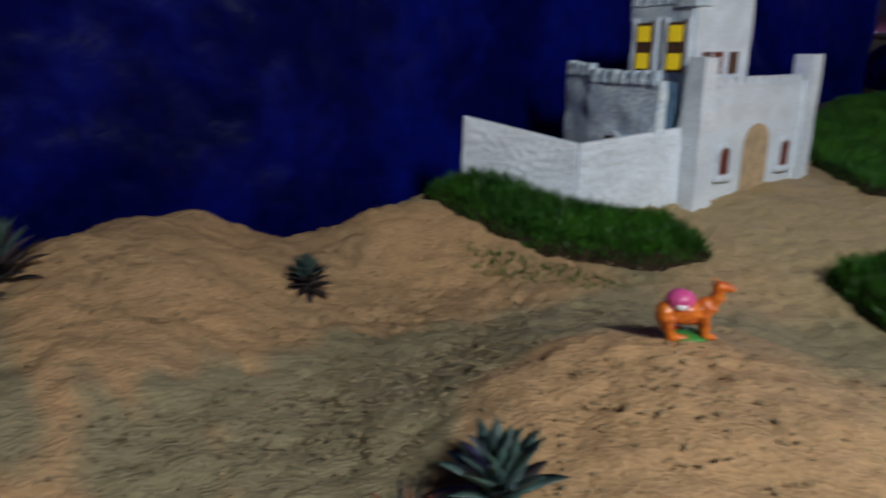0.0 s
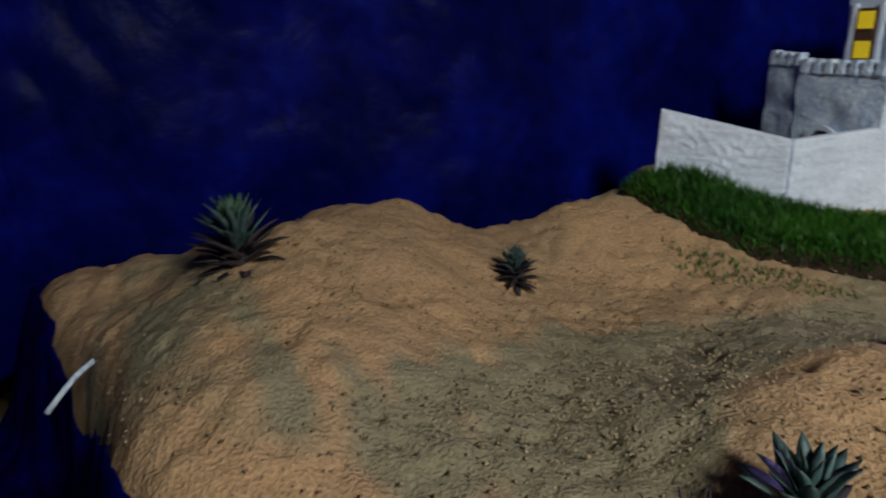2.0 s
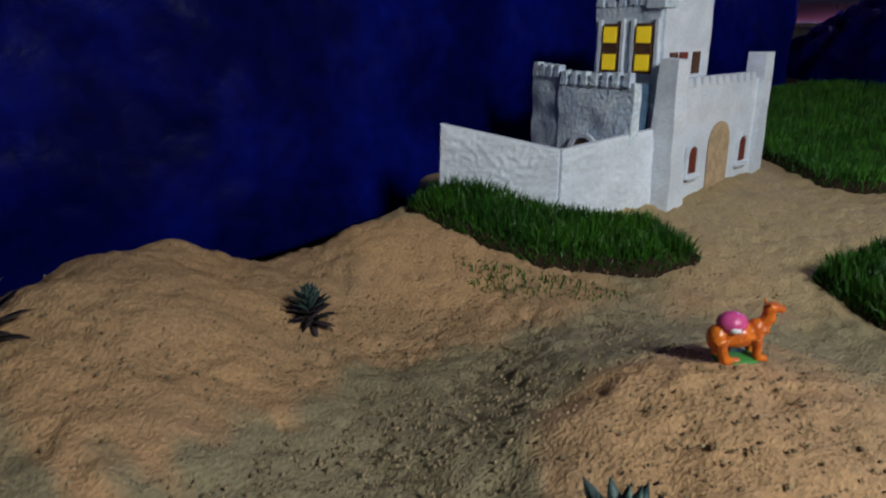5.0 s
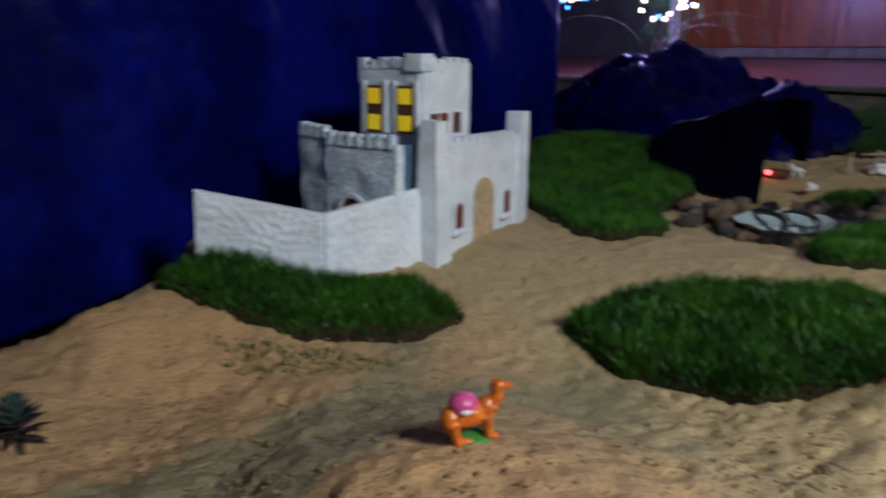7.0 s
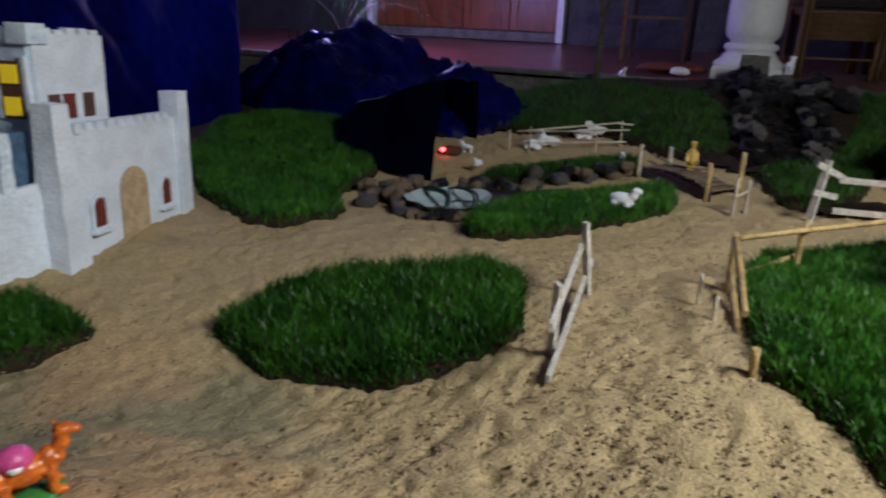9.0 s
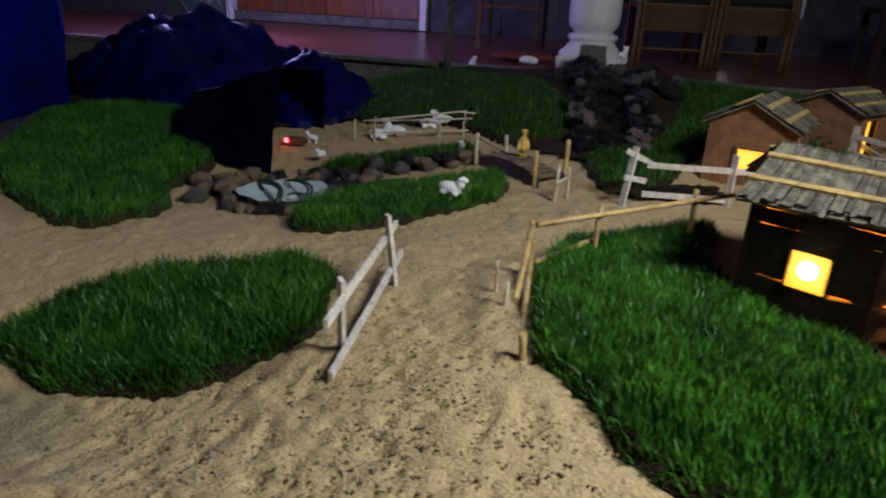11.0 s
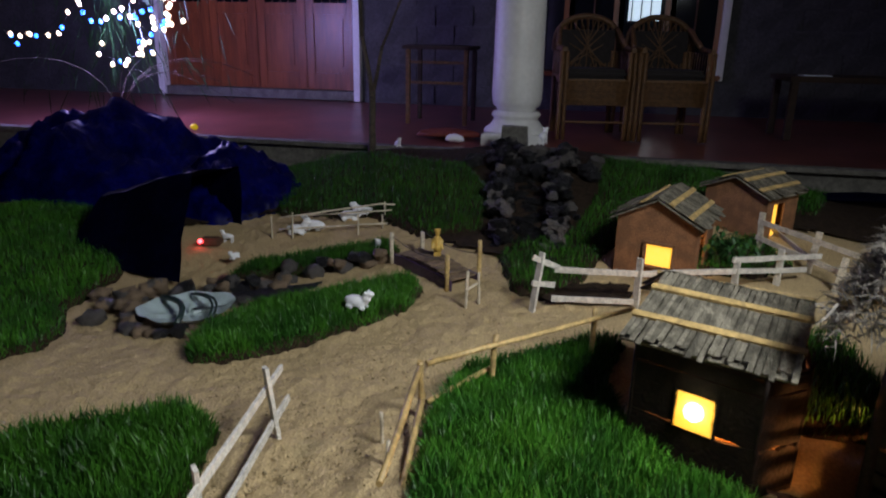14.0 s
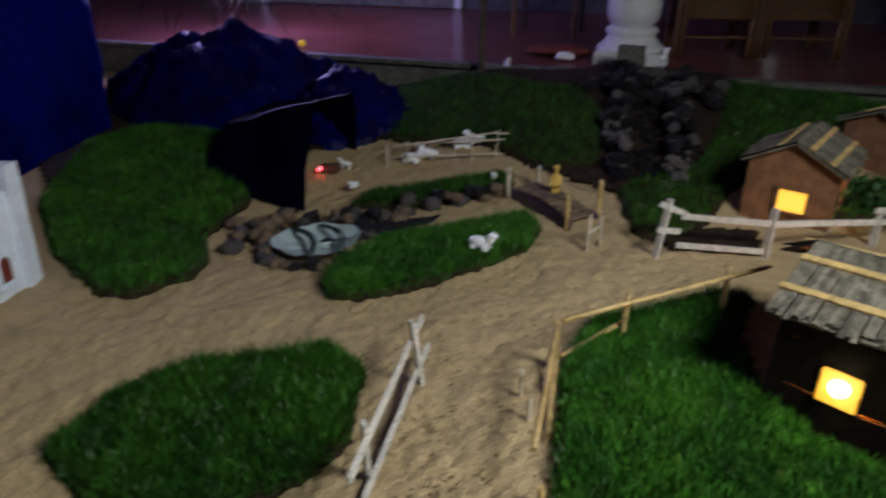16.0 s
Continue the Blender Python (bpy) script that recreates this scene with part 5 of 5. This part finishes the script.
def red_sprout():
    t = thing("dry_red_plant", 0.12, 0.63, gz(0.12, 0.63), label="dark dry tuft with reddish withered leaves", category="plant")
    rng = random.Random(8)
    for k in range(60):
        a, e = rng.uniform(0, 6.28), rng.uniform(0.3, 1.3)
        p = Vector((rng.gauss(0, 0.015), rng.gauss(0, 0.015), 0))
        q = p + Vector((math.cos(a) * math.cos(e), math.sin(a) * math.cos(e), math.sin(e))) * rng.uniform(0.04, 0.075)
        part("dry_leaf", rod(bmesh.new(), p, q, 0.0025, 0.0008, seg=4), M_REDLEAF if k % 4 == 0 else M_AGAVEDARK, t)


red_sprout()


# ---- stick fences ----
def stick_fence(label, posts, rails, mat, rmat=None, r=0.008, flat=False, group=""):
    x, y = posts[0][0], posts[0][1]
    t = thing("stick_fence", x, y, gz(x, y), label=label, category="fence", group=group)
    o = Vector((x, y, gz(x, y)))
    for px, py, top, lx, ly in posts:
        b = Vector((px, py, gz(px, py) - 0.02))
        e = Vector((px + lx, py + ly, top))
        if flat:
            part("post", plank(bmesh.new(), b - o, e - o, r * 2.6, r * 1.0, (0.5, 0.8, 0)), mat, t)
        else:
            part("post", rod(bmesh.new(), b - o, e - o, r, r * 0.9, 7), mat, t)
    for (a, b) in rails:
        a, b = Vector(a) - o, Vector(b) - o
        if flat:
            part("rail", plank(bmesh.new(), a, b, r * 2.1, r * 0.9), rmat or mat, t)
        else:
            part("rail", rod(bmesh.new(), a, b, r * 0.95, r * 0.85, 7), rmat or mat, t)
    return t


stick_fence("two-rail fence of pale peeled sticks standing by the path", [(1.475, 0.635, 0.125, -0.02, -0.015), (1.81, 0.71, 0.139, -0.008, 0.021)],
            [((1.345, 0.575, 0.088), (1.921, 0.778, 0.074)), ((1.365, 0.582, -0.03), (1.908, 0.752, 0.002))], M_WHITEWOOD, r=0.009, flat=True)
stick_fence("yellow bamboo stick fence round the lawn", [(1.53, 0.265, 0.08, -0.01, 0.0), (2.02, 0.435, 0.125, -0.01, 0.0), (2.22, 0.325, 0.13, 0.01, -0.005), (2.50, 0.115, 0.14, 0.005, 0.0)],
            [((2.05, 0.437, 0.100), (2.60, 0.02, 0.118)), ((2.04, 0.43, 0.0), (2.26, 0.33, 0.02)), ((2.02, 0.438, 0.112), (1.56, 0.300, 0.120)), ((2.04, 0.44, 0.02), (1.53, 0.272, -0.005))], M_BAMBOO, r=0.0085)
stick_fence("short thin twigs stuck in the path's edge", [(1.86, 0.46, 0.06, 0, 0), (1.77, 0.40, 0.05, 0.01, 0)], [], M_STICK, r=0.005)
stick_fence("white-painted wooden rail fence by the brown huts",
            [(2.84, 0.395, 0.163, 0.03, -0.02), (2.965, 0.057, 0.160, 0.0, 0.0), (3.215, -0.252, 0.135, 0.0, 0.0), (3.395, -0.40, 0.135, 0.01, 0.0)],
            [((2.90, 0.335, 0.097), (2.965, 0.055, 0.105)), ((2.965, 0.05, 0.105), (3.215, -0.255, 0.085)), ((2.88, 0.335, -0.005), (2.965, 0.065, 0.0)), ((3.19, -0.235, 0.132), (3.56, -0.55, 0.085)), ((3.215, -0.255, 0.085), (3.50, -0.50, 0.040)),
             ((2.84, 0.40, 0.15), (2.92, 0.325, 0.10)), ((2.83, 0.395, 0.06), (2.91, 0.335, 0.035))], M_WHITEWOOD, r=0.0095, flat=True)
stick_fence("pale stick fence behind the white rails",
            [(3.42, -0.60, 0.12, 0.03, -0.02), (3.62, -0.52, 0.16, 0.02, -0.02), (3.75, -0.34, 0.19, 0.0, 0.01), (4.15, -0.33, 0.14, 0, 0)],
            [((3.76, -0.32, 0.15), (3.45, -0.66, 0.13)), ((3.76, -0.32, 0.08), (3.45, -0.64, 0.05)), ((4.18, -0.31, 0.08), (3.6, -0.55, 0.04))], M_STICK, r=0.0095, flat=True)
stick_fence("low pen of thin sticks round the sheep",
            [(3.30, 1.86, 0.01, 0, 0), (3.34, 1.77, 0.03, 0.01, 0), (3.44, 1.45, 0.04, 0.0, 0), (3.52, 1.36, 0.03, 0.0, 0.0), (3.62, 1.40, 0.07, 0, 0)],
            [((3.31, 1.82, 0.005), (3.60, 1.40, 0.065)), ((3.33, 1.84, -0.06), (3.52, 1.33, -0.01)), ((3.40, 1.84, -0.01), (3.62, 1.36, 0.03)), ((3.60, 1.42, 0.06), (3.66, 1.36, 0.05))], M_STICK, r=0.005)


def bridge():
    b = thing("small_bridge", 3.12, 0.90, -0.055, 0, label="little plank bridge with stick posts and dark foil sides", category="bridge")
    u = Vector((0.50, 0.86, 0)).normalized()
    v = Vector((u.y, -u.x, 0))
    for k in range(9):
        c = u * (-0.18 + k * 0.045) + Vector((0, 0, 0.02 + 0.022 * math.sin(math.pi * k / 8)))
        part("plank", plank(bmesh.new(), c - v * 0.062, c + v * 0.062, 0.008, 0.040), M_TANROCK, b)
    for s in (-1, 1):
        part("side_foil", plank(bmesh.new(), v * s * 0.068 - u * 0.21, v * s * 0.068 + u * 0.21, 0.05, 0.012), M_PURPLE, b, "dark purple foil side")
    for s, w, h, m in ((-1, -0.2, 0.13, M_BAMBOO), (-1, 0.2, 0.12, M_STICK), (1, -0.2, 0.16, M_BAMBOO), (1, 0.2, 0.10, M_STICK)):
        p = v * s * 0.08 + u * w
        part("post", rod(bmesh.new(), p - Vector((0, 0, 0.02)), p + Vector((0, 0, h)), 0.010, 0.0095), m, b)
    for s in (-1, 1):
        bm = bmesh.new()
        pts = [v * s * 0.08 + u * (-0.2 + 0.1 * k) + Vector((0, 0, 0.105 - 0.025 * math.sin(math.pi * k / 4))) for k in range(5)]
        tube(bm, pts, 0.002, 4)
        part("rope", bm, M_WIRE, b)


bridge()
stick_fence("thin grey twigs at the bridge's foot", [(2.80, 0.63, 0.07, 0.02, 0.0), (2.86, 0.60, 0.06, -0.01, 0)], [((2.80, 0.63, 0.0), (2.86, 0.6, 0.02))], M_STICK, r=0.006)


# ---- huts ----
def shingle_roof(t, a, b, c, d, rows, cols, thick, seed, battens=2):
    """A roof slope with corners a (top start), b (top end), c (low end), d (low start), laid in chips."""
    rng = random.Random(seed)
    a, b, c, d = (Vector(p) for p in (a, b, c, d))
    nrm = (b - a).cross(d - a).normalized()
    if nrm.z < 0:
        nrm = -nrm
    bm = bmesh.new()
    v = [bm.verts.new(p - nrm * k) for k in (0.004, 0.010) for p in (a, b, c, d)]
    for f in ((0, 1, 2, 3), (7, 6, 5, 4), (0, 4, 5, 1), (1, 5, 6, 2), (2, 6, 7, 3), (3, 7, 4, 0)):
        bm.faces.new([v[k] for k in f])
    roof = part("roof", bm, M_CHIP, t)
    for r in range(rows):
        for k in range(cols):
            f0, f1 = (k + 0.05) / cols, (k + rng.uniform(0.84, 0.97)) / cols
            g0, g1 = r / rows - 0.02, (r + 1) / rows + 0.10 + rng.uniform(-0.02, 0.06)
            if r == rows - 1:
                g1 = 1.0 + rng.uniform(-0.05, 0.08)

            def at(f, g, h):
                return (a + (b - a) * f) * (1 - g) + (d + (c - d) * f) * g + nrm * h

            h0 = thick * 0.4 + rng.uniform(0, 0.002)
            h1 = thick * (1.5 if r < rows - 1 else 1.2) + rng.uniform(-0.001, 0.007)
            j = rng.uniform(-0.1, 0.1) / cols
            bm = bmesh.new()
            q = [at(f0, g0, h0), at(f1, g0, h0), at(f1 + j, g1, h1 + rng.uniform(-0.002, 0.002)), at(f0 + j, g1, h1)]
            v = [bm.verts.new(p) for p in q] + [bm.verts.new(p + nrm * thick) for p in q]
            for fc in ((3, 2, 1, 0), (4, 5, 6, 7), (0, 1, 5, 4), (1, 2, 6, 5), (2, 3, 7, 6), (3, 0, 4, 7)):
                bm.faces.new([v[i] for i in fc])
            part("shingle", bm, M_CHIP, roof)
    for k in range(battens):
        g = 0.27 + 0.42 * k / max(1, battens - 1)
        p, q = a * (1 - g) + d * g + nrm * thick * 3.4, b * (1 - g) + c * g + nrm * thick * 3.4
        part("batten", plank(bmesh.new(), p - (q - p) * 0.01, q + (q - p) * 0.01, 0.020, 0.007, (c - b)), M_BAMBOO, t)
    return roof


def slat_hut():
    t = thing("dark_slat_hut", 0, 0, 0, label="dark bamboo-slat hut with grey shingle roof and glowing window", category="hut")
    # plan of the body, going round from the window side
    plan = [(2.125, -0.05), (2.048, -0.315), (2.128, -0.395), (2.34, -0.39), (2.40, -0.10)]
    z0, z1 = -0.06, 0.225
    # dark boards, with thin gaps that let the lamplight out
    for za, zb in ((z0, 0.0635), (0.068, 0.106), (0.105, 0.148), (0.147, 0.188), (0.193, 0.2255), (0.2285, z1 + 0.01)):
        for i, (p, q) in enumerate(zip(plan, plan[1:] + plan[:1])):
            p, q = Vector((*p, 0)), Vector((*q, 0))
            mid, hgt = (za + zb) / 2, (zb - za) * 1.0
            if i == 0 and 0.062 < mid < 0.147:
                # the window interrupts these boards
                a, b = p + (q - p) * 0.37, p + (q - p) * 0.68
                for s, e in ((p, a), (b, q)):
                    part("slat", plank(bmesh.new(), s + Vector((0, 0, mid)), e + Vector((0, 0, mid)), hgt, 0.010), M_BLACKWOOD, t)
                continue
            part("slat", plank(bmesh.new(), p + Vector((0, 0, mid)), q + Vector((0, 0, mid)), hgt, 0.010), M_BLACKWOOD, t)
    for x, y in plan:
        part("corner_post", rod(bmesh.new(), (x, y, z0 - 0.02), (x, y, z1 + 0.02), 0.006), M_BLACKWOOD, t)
    p, q = Vector((2.125, -0.05, 0)), Vector((2.048, -0.315, 0))
    a, b = p + (q - p) * 0.37, p + (q - p) * 0.68
    bm = bmesh.new()
    nrm = Vector(((q - p).y, -(q - p).x, 0)).normalized()
    vs = [bm.verts.new(c + Vector((0, 0, z)) + nrm * 0.008 * s) for s in (-1, 1) for c, z in ((a, 0.062), (b, 0.062), (b, 0.146), (a, 0.146))]
    for f in ((0, 1, 2, 3), (7, 6, 5, 4), (0, 4, 5, 1), (1, 5, 6, 2), (2, 6, 7, 3), (3, 7, 4, 0)):
        bm.faces.new([vs[i] for i in f])
    w = part("window", bm, M_GLOW, t, "glowing yellow paper window")
    part("bulb", lump(bmesh.new(), (a + b) / 2 + Vector((0, 0, 0.110)) + nrm * 0.010 * (1 if nrm.x < 0 else -1), (0.021, 0.021, 0.021), 1, 0.02), M_BULB, w, "bright bulb")
    for c in (a, b):
        part("window_post", plank(bmesh.new(), c + Vector((0, 0, 0.05)), c + Vector((0, 0, 0.15)), 0.008, 0.016, (q - p)), M_BLACKWOOD, t)
    # pale panels added inside, so that the board gaps look bright
    for p, q in ((plan[2], plan[3]), (plan[3], plan[4]), (plan[4], plan[0])):
        mid = Vector((2.21, -0.25, 0))
        p, q = (mid + (Vector((*c, 0)) - mid) * 0.9 for c in (p, q))
        part("reed_mat", plank(bmesh.new(), p + Vector((0, 0, 0.085)), q + Vector((0, 0, 0.085)), 0.26, 0.006), M_BAMBOO, t, "pale panel added inside to brighten the gaps")
    shingle_roof(t, (2.315, -0.075, 0.335), (2.30, -0.405, 0.315), (2.025, -0.365, 0.248), (2.105, -0.010, 0.242), 1, 27, 0.003, 4)
    shingle_roof(t, (2.30, -0.405, 0.317), (2.315, -0.075, 0.337), (2.52, 0.0, 0.22), (2.56, -0.42, 0.22), 1, 22, 0.003, 5, 1)
    return t


slat_hut()
lamp("hut_bulb", "POINT", (2.20, -0.22, 0.13), (0, 0, 0), 3.2, (1.0, 0.34, 0.07), 0.02)


def card_hut(ox, oy, rz, w, d, h, ridge, seed, label, window=True):
    """A brown card house; local: gable end faces -x, w wide along y, d deep along x."""
    t = thing("brown_card_hut", ox, oy, gz(ox, oy) - 0.005, rz, label=label, category="hut")
    bm = bmesh.new()
    th = 0.008
    pts = [(-w / 2, -0.02), (w / 2, -0.02), (w / 2, h), (0, ridge), (-w / 2, h)]
    for x0 in (0.0,):
        a = [bm.verts.new((x0, y, z)) for y, z in pts]
        b = [bm.verts.new((x0 + th, y, z)) for y, z in pts]
        bm.faces.new(a)
        bm.faces.new(b[::-1])
        for k in range(5):
            bm.faces.new((a[k], b[k], b[(k + 1) % 5], a[(k + 1) % 5]))
    part("gable_wall", bm, M_CARD, t)
    bm = bmesh.new()
    a = [bm.verts.new((d, y, z)) for y, z in pts]
    b = [bm.verts.new((d + th, y, z)) for y, z in pts]
    bm.faces.new(a)
    bm.faces.new(b[::-1])
    for k in range(5):
        bm.faces.new((a[k], b[k], b[(k + 1) % 5], a[(k + 1) % 5]))
    part("gable_wall", bm, M_CARD, t)
    part("side_wall", box(bmesh.new(), d / 2, w / 2, h / 2, d, th, h), M_CARD, t)
    # the side with the open lit door: two strips and a lintel
    part("side_wall", box(bmesh.new(), d * 0.10, -w / 2, h / 2, d * 0.2, th, h), M_CARD, t)
    part("side_wall", box(bmesh.new(), d * 0.78, -w / 2, h / 2, d * 0.44, th, h), M_CARD, t)
    part("lintel", box(bmesh.new(), d * 0.38, -w / 2, h * 0.9, d * 0.36, th, h * 0.2), M_CARD, t)
    # this panel glows by itself, put in for warm light inside the doorway
    part("doorway_glow", box(bmesh.new(), d * 0.38, -w / 2 + 0.03, h * 0.4, d * 0.36, 0.004, h * 0.8), M_GLOW, t, "glowing panel put in for the light inside the doorway")
    if window:
        win = part("window", box(bmesh.new(), -0.003, -0.02, h * 0.42, 0.006, 0.10, 0.085), M_GLOW, t, "glowing yellow window")
        for y in (-0.075, 0.035):
            part("window_frame", box(bmesh.new(), -0.006, y, h * 0.42, 0.014, 0.012, 0.10), M_CARD, win)
        for z in (-0.046, 0.046):
            part("window_frame", box(bmesh.new(), -0.006, -0.02, h * 0.42 + z, 0.014, 0.12, 0.010), M_CARD, win)
    e = 0.03
    s = (ridge - h) / (w / 2)
    shingle_roof(t, (-e, 0, ridge + 0.012), (d + e, 0, ridge + 0.012), (d + e, -w / 2 - e, h - e * s + 0.012), (-e, -w / 2 - e, h - e * s + 0.012), 2, 12, 0.003, seed)
    shingle_roof(t, (d + e, 0, ridge + 0.012), (-e, 0, ridge + 0.012), (-e, w / 2 + e, h - e * s + 0.012), (d + e, w / 2 + e, h - e * s + 0.012), 2, 12, 0.003, seed + 1, 1)
    return t


card_hut(3.29, 0.045, -9, 0.30, 0.28, 0.235, 0.315, 6, "brown cardboard hut with shingle roof, lit window and doorway")
card_hut(3.98, -0.22, -30, 0.30, 0.26, 0.20, 0.265, 8, "second brown cardboard hut with bamboo-trimmed roof", False)
lamp("card_hut_bulb", "POINT", (3.42, 0.0, 0.12), (0, 0, 0), 0.8, (1.0, 0.5, 0.12), 0.02)


def leafy_shrub():
    t = thing("small_leafy_shrub", 3.50, -0.20, gz(3.5, -0.2), label="small dark-green leafy shrub between the brown huts", category="shrub")
    rng = random.Random(3)
    bm = bmesh.new()
    for k in range(7):
        a = k * 0.9
        rod(bm, (0, 0, 0), (math.cos(a) * 0.06, math.sin(a) * 0.06, 0.09), 0.004, 0.002, 5)
    part("stems", bm, M_BARK, t)
    bm = bmesh.new()
    for k in range(420):
        a, e = rng.uniform(0, 6.28), rng.uniform(-0.1, 1.5)
        r = 0.11 * rng.random() ** 0.4 * (1 + 0.3 * math.sin(3 * a))
        p = Vector((math.cos(a) * math.cos(e) * r, math.sin(a) * math.cos(e) * r * 1.2, 0.03 + math.sin(e) * r))
        d = Vector((rng.gauss(0, 1), rng.gauss(0, 1), rng.gauss(0.3, 0.6))).normalized() * 0.018
        s = d.cross(Vector((0.3, 0.2, 1))).normalized() * 0.009
        bm.faces.new([bm.verts.new(c) for c in (p - d, p + s, p + d, p - s)])
    part("leaves", bm, M_SHRUB, t)


leafy_shrub()


# ---- thatched stable with lamplight between its slats ----
def stable():
    t = thing("thatched_stable", 0, 0, 0, label="dark slatted stable with straw thatch, lamplight glowing through gaps", category="stable")
    plan = [(2.03, -0.51), (1.74, -0.92), (1.95, -1.30), (2.42, -1.10), (2.40, -0.62)]
    z0, z1 = -0.10, 0.43
    n = 13
    rng = random.Random(9)
    for k in range(n):
        za, zb = z0 + (z1 - z0) * k / n, z0 + (z1 - z0) * (k + 1) / n
        gap = {11: 0.010, 10: 0.010, 9: 0.010, 8: 0.008, 6: 0.012, 4: 0.013, 3: 0.012, 2: 0.016}.get(k, -0.003)
        for i, (p, q) in enumerate(zip(plan, plan[1:] + plan[:1])):
            p, q = Vector((*p, 0)), Vector((*q, 0))
            mid = (za + zb) / 2
            part("slat", plank(bmesh.new(), p + Vector((0, 0, mid)), q + Vector((0, 0, mid)), zb - za - gap, 0.012), M_DARKWOOD, t)
            if i == 0 and gap > 0:
                # a lath closes the first stretch of each gap
                r = rng.uniform(0.12, 0.3)
                side = Vector((0.82, -0.57, 0)) * 0.012
                part("lath", plank(bmesh.new(), p + side + Vector((0, 0, zb)), p + (q - p) * r + side + Vector((0, 0, zb)), 0.03, 0.006), M_DARKWOOD, t)
    for x, y in plan:
        part("corner_post", rod(bmesh.new(), (x, y, z0 - 0.03), (x, y, z1 + 0.02), 0.013), M_DARKWOOD, t)
    # unseen pale panels added to throw lamplight back through the slat gaps
    for p, q in ((plan[1], plan[2]), (plan[2], plan[3]), (plan[3], plan[4])):
        mid = Vector((2.08, -0.88, 0))
        p, q = (mid + (Vector((*c, 0)) - mid) * 0.93 for c in (p, q))
        part("reed_mat", plank(bmesh.new(), p + Vector((0, 0, 0.16)), q + Vector((0, 0, 0.16)), 0.48, 0.008), M_BAMBOO, t, "pale panel added inside to brighten the gaps")
    part("eave_pole", rod(bmesh.new(), (2.12, -0.42, 0.42), (1.68, -0.95, 0.44), 0.012), M_BAMBOO, t)
    part("eave_pole", rod(bmesh.new(), (2.45, -0.55, 0.40), (2.05, -0.42, 0.42), 0.012), M_BAMBOO, t)
    bm = bmesh.new()
    lo = [bm.verts.new((x * 1.0 + (x - 2.06) * 0.12, y + (y + 0.85) * 0.12, 0.43)) for x, y in plan]
    top = bm.verts.new((2.05, -0.87, 0.99))
    for a, b in zip(lo, lo[1:] + lo[:1]):
        bm.faces.new((a, b, top))
    part("thatch_base", bm, M_SOIL, t)
    # tangled straw, each stalk a bent sliver
    verts, faces = [], []
    for k in range(21000):
        i = rng.choice((0, 0, 1, 2, 3, 4, 4))
        a, b = Vector((*plan[i], 0)), Vector((*plan[(i + 1) % 5], 0))
        c = Vector((2.05, -0.87, 0))
        f, g = rng.random(), rng.random() ** 0.7
        e = a + (b - a) * f
        e = c + (e - c) * (0.1 + 1.22 * g)
        z = 1.01 - 0.63 * g + rng.gauss(0.012, 0.016) - (0.05 * rng.random() ** 2 if g > 0.85 else 0)
        p = Vector((e.x, e.y, z))
        d = (e - c).normalized() * 0.7 + Vector((rng.gauss(0, 0.9), rng.gauss(0, 0.9), -0.35 + rng.gauss(0, 0.7)))
        d = d.normalized() * rng.uniform(0.018, 0.06)
        s = d.cross(Vector((rng.gauss(0, 1), rng.gauss(0, 1), 1))).normalized() * rng.uniform(0.0009, 0.0022)
        m = p + d * 0.5 + Vector((rng.gauss(0, 0.008), rng.gauss(0, 0.008), rng.gauss(0.004, 0.008)))
        q = p + d + Vector((rng.gauss(0, 0.012), rng.gauss(0, 0.012), -0.006))
        n0 = len(verts)
        verts += [p - s, p + s, m + s, m - s, q]
        faces += [(n0, n0 + 1, n0 + 2, n0 + 3), (n0 + 3, n0 + 2, n0 + 4)]
    tagged(raw("straw", verts, faces, M_STRAW, t), "grey tangled dry straw", kind="stuff")


stable()
lamp("stable_bulb", "POINT", (2.0, -0.80, 0.065), (0, 0, 0), 36.0, (1.0, 0.42, 0.13), 0.03)


# ---- small things at the porch's edge ----
def bundle(name, x, y, z, r, mat, label, cat):
    t = thing(name, x, y, z, 20, label=label, category=cat)
    part("body", lump(bmesh.new(), (0, 0, r[2] * 0.8), r, 3, 0.3), mat, t)


bundle("white_plastic_bag", 5.05, 1.62, 0.17, (0.05, 0.07, 0.03), M_PLASTER, "crumpled white plastic bag on the porch floor", "bag")
bundle("red_cloth", 5.25, 1.75, 0.168, (0.12, 0.25, 0.035), M_RED, "dark red cloth folded on the porch floor", "cloth")
bundle("yellow_ornament", 4.62, 3.55, 0.17, (0.025, 0.03, 0.025), M_YELLOW, "small yellow glowing ornament at the porch edge", "ornament")
bundle("fallen_pot", 5.05, -0.9, 0.02, (0.06, 0.35, 0.03), M_BLACKTARP, "dark board lying on the soil by the porch", "board")
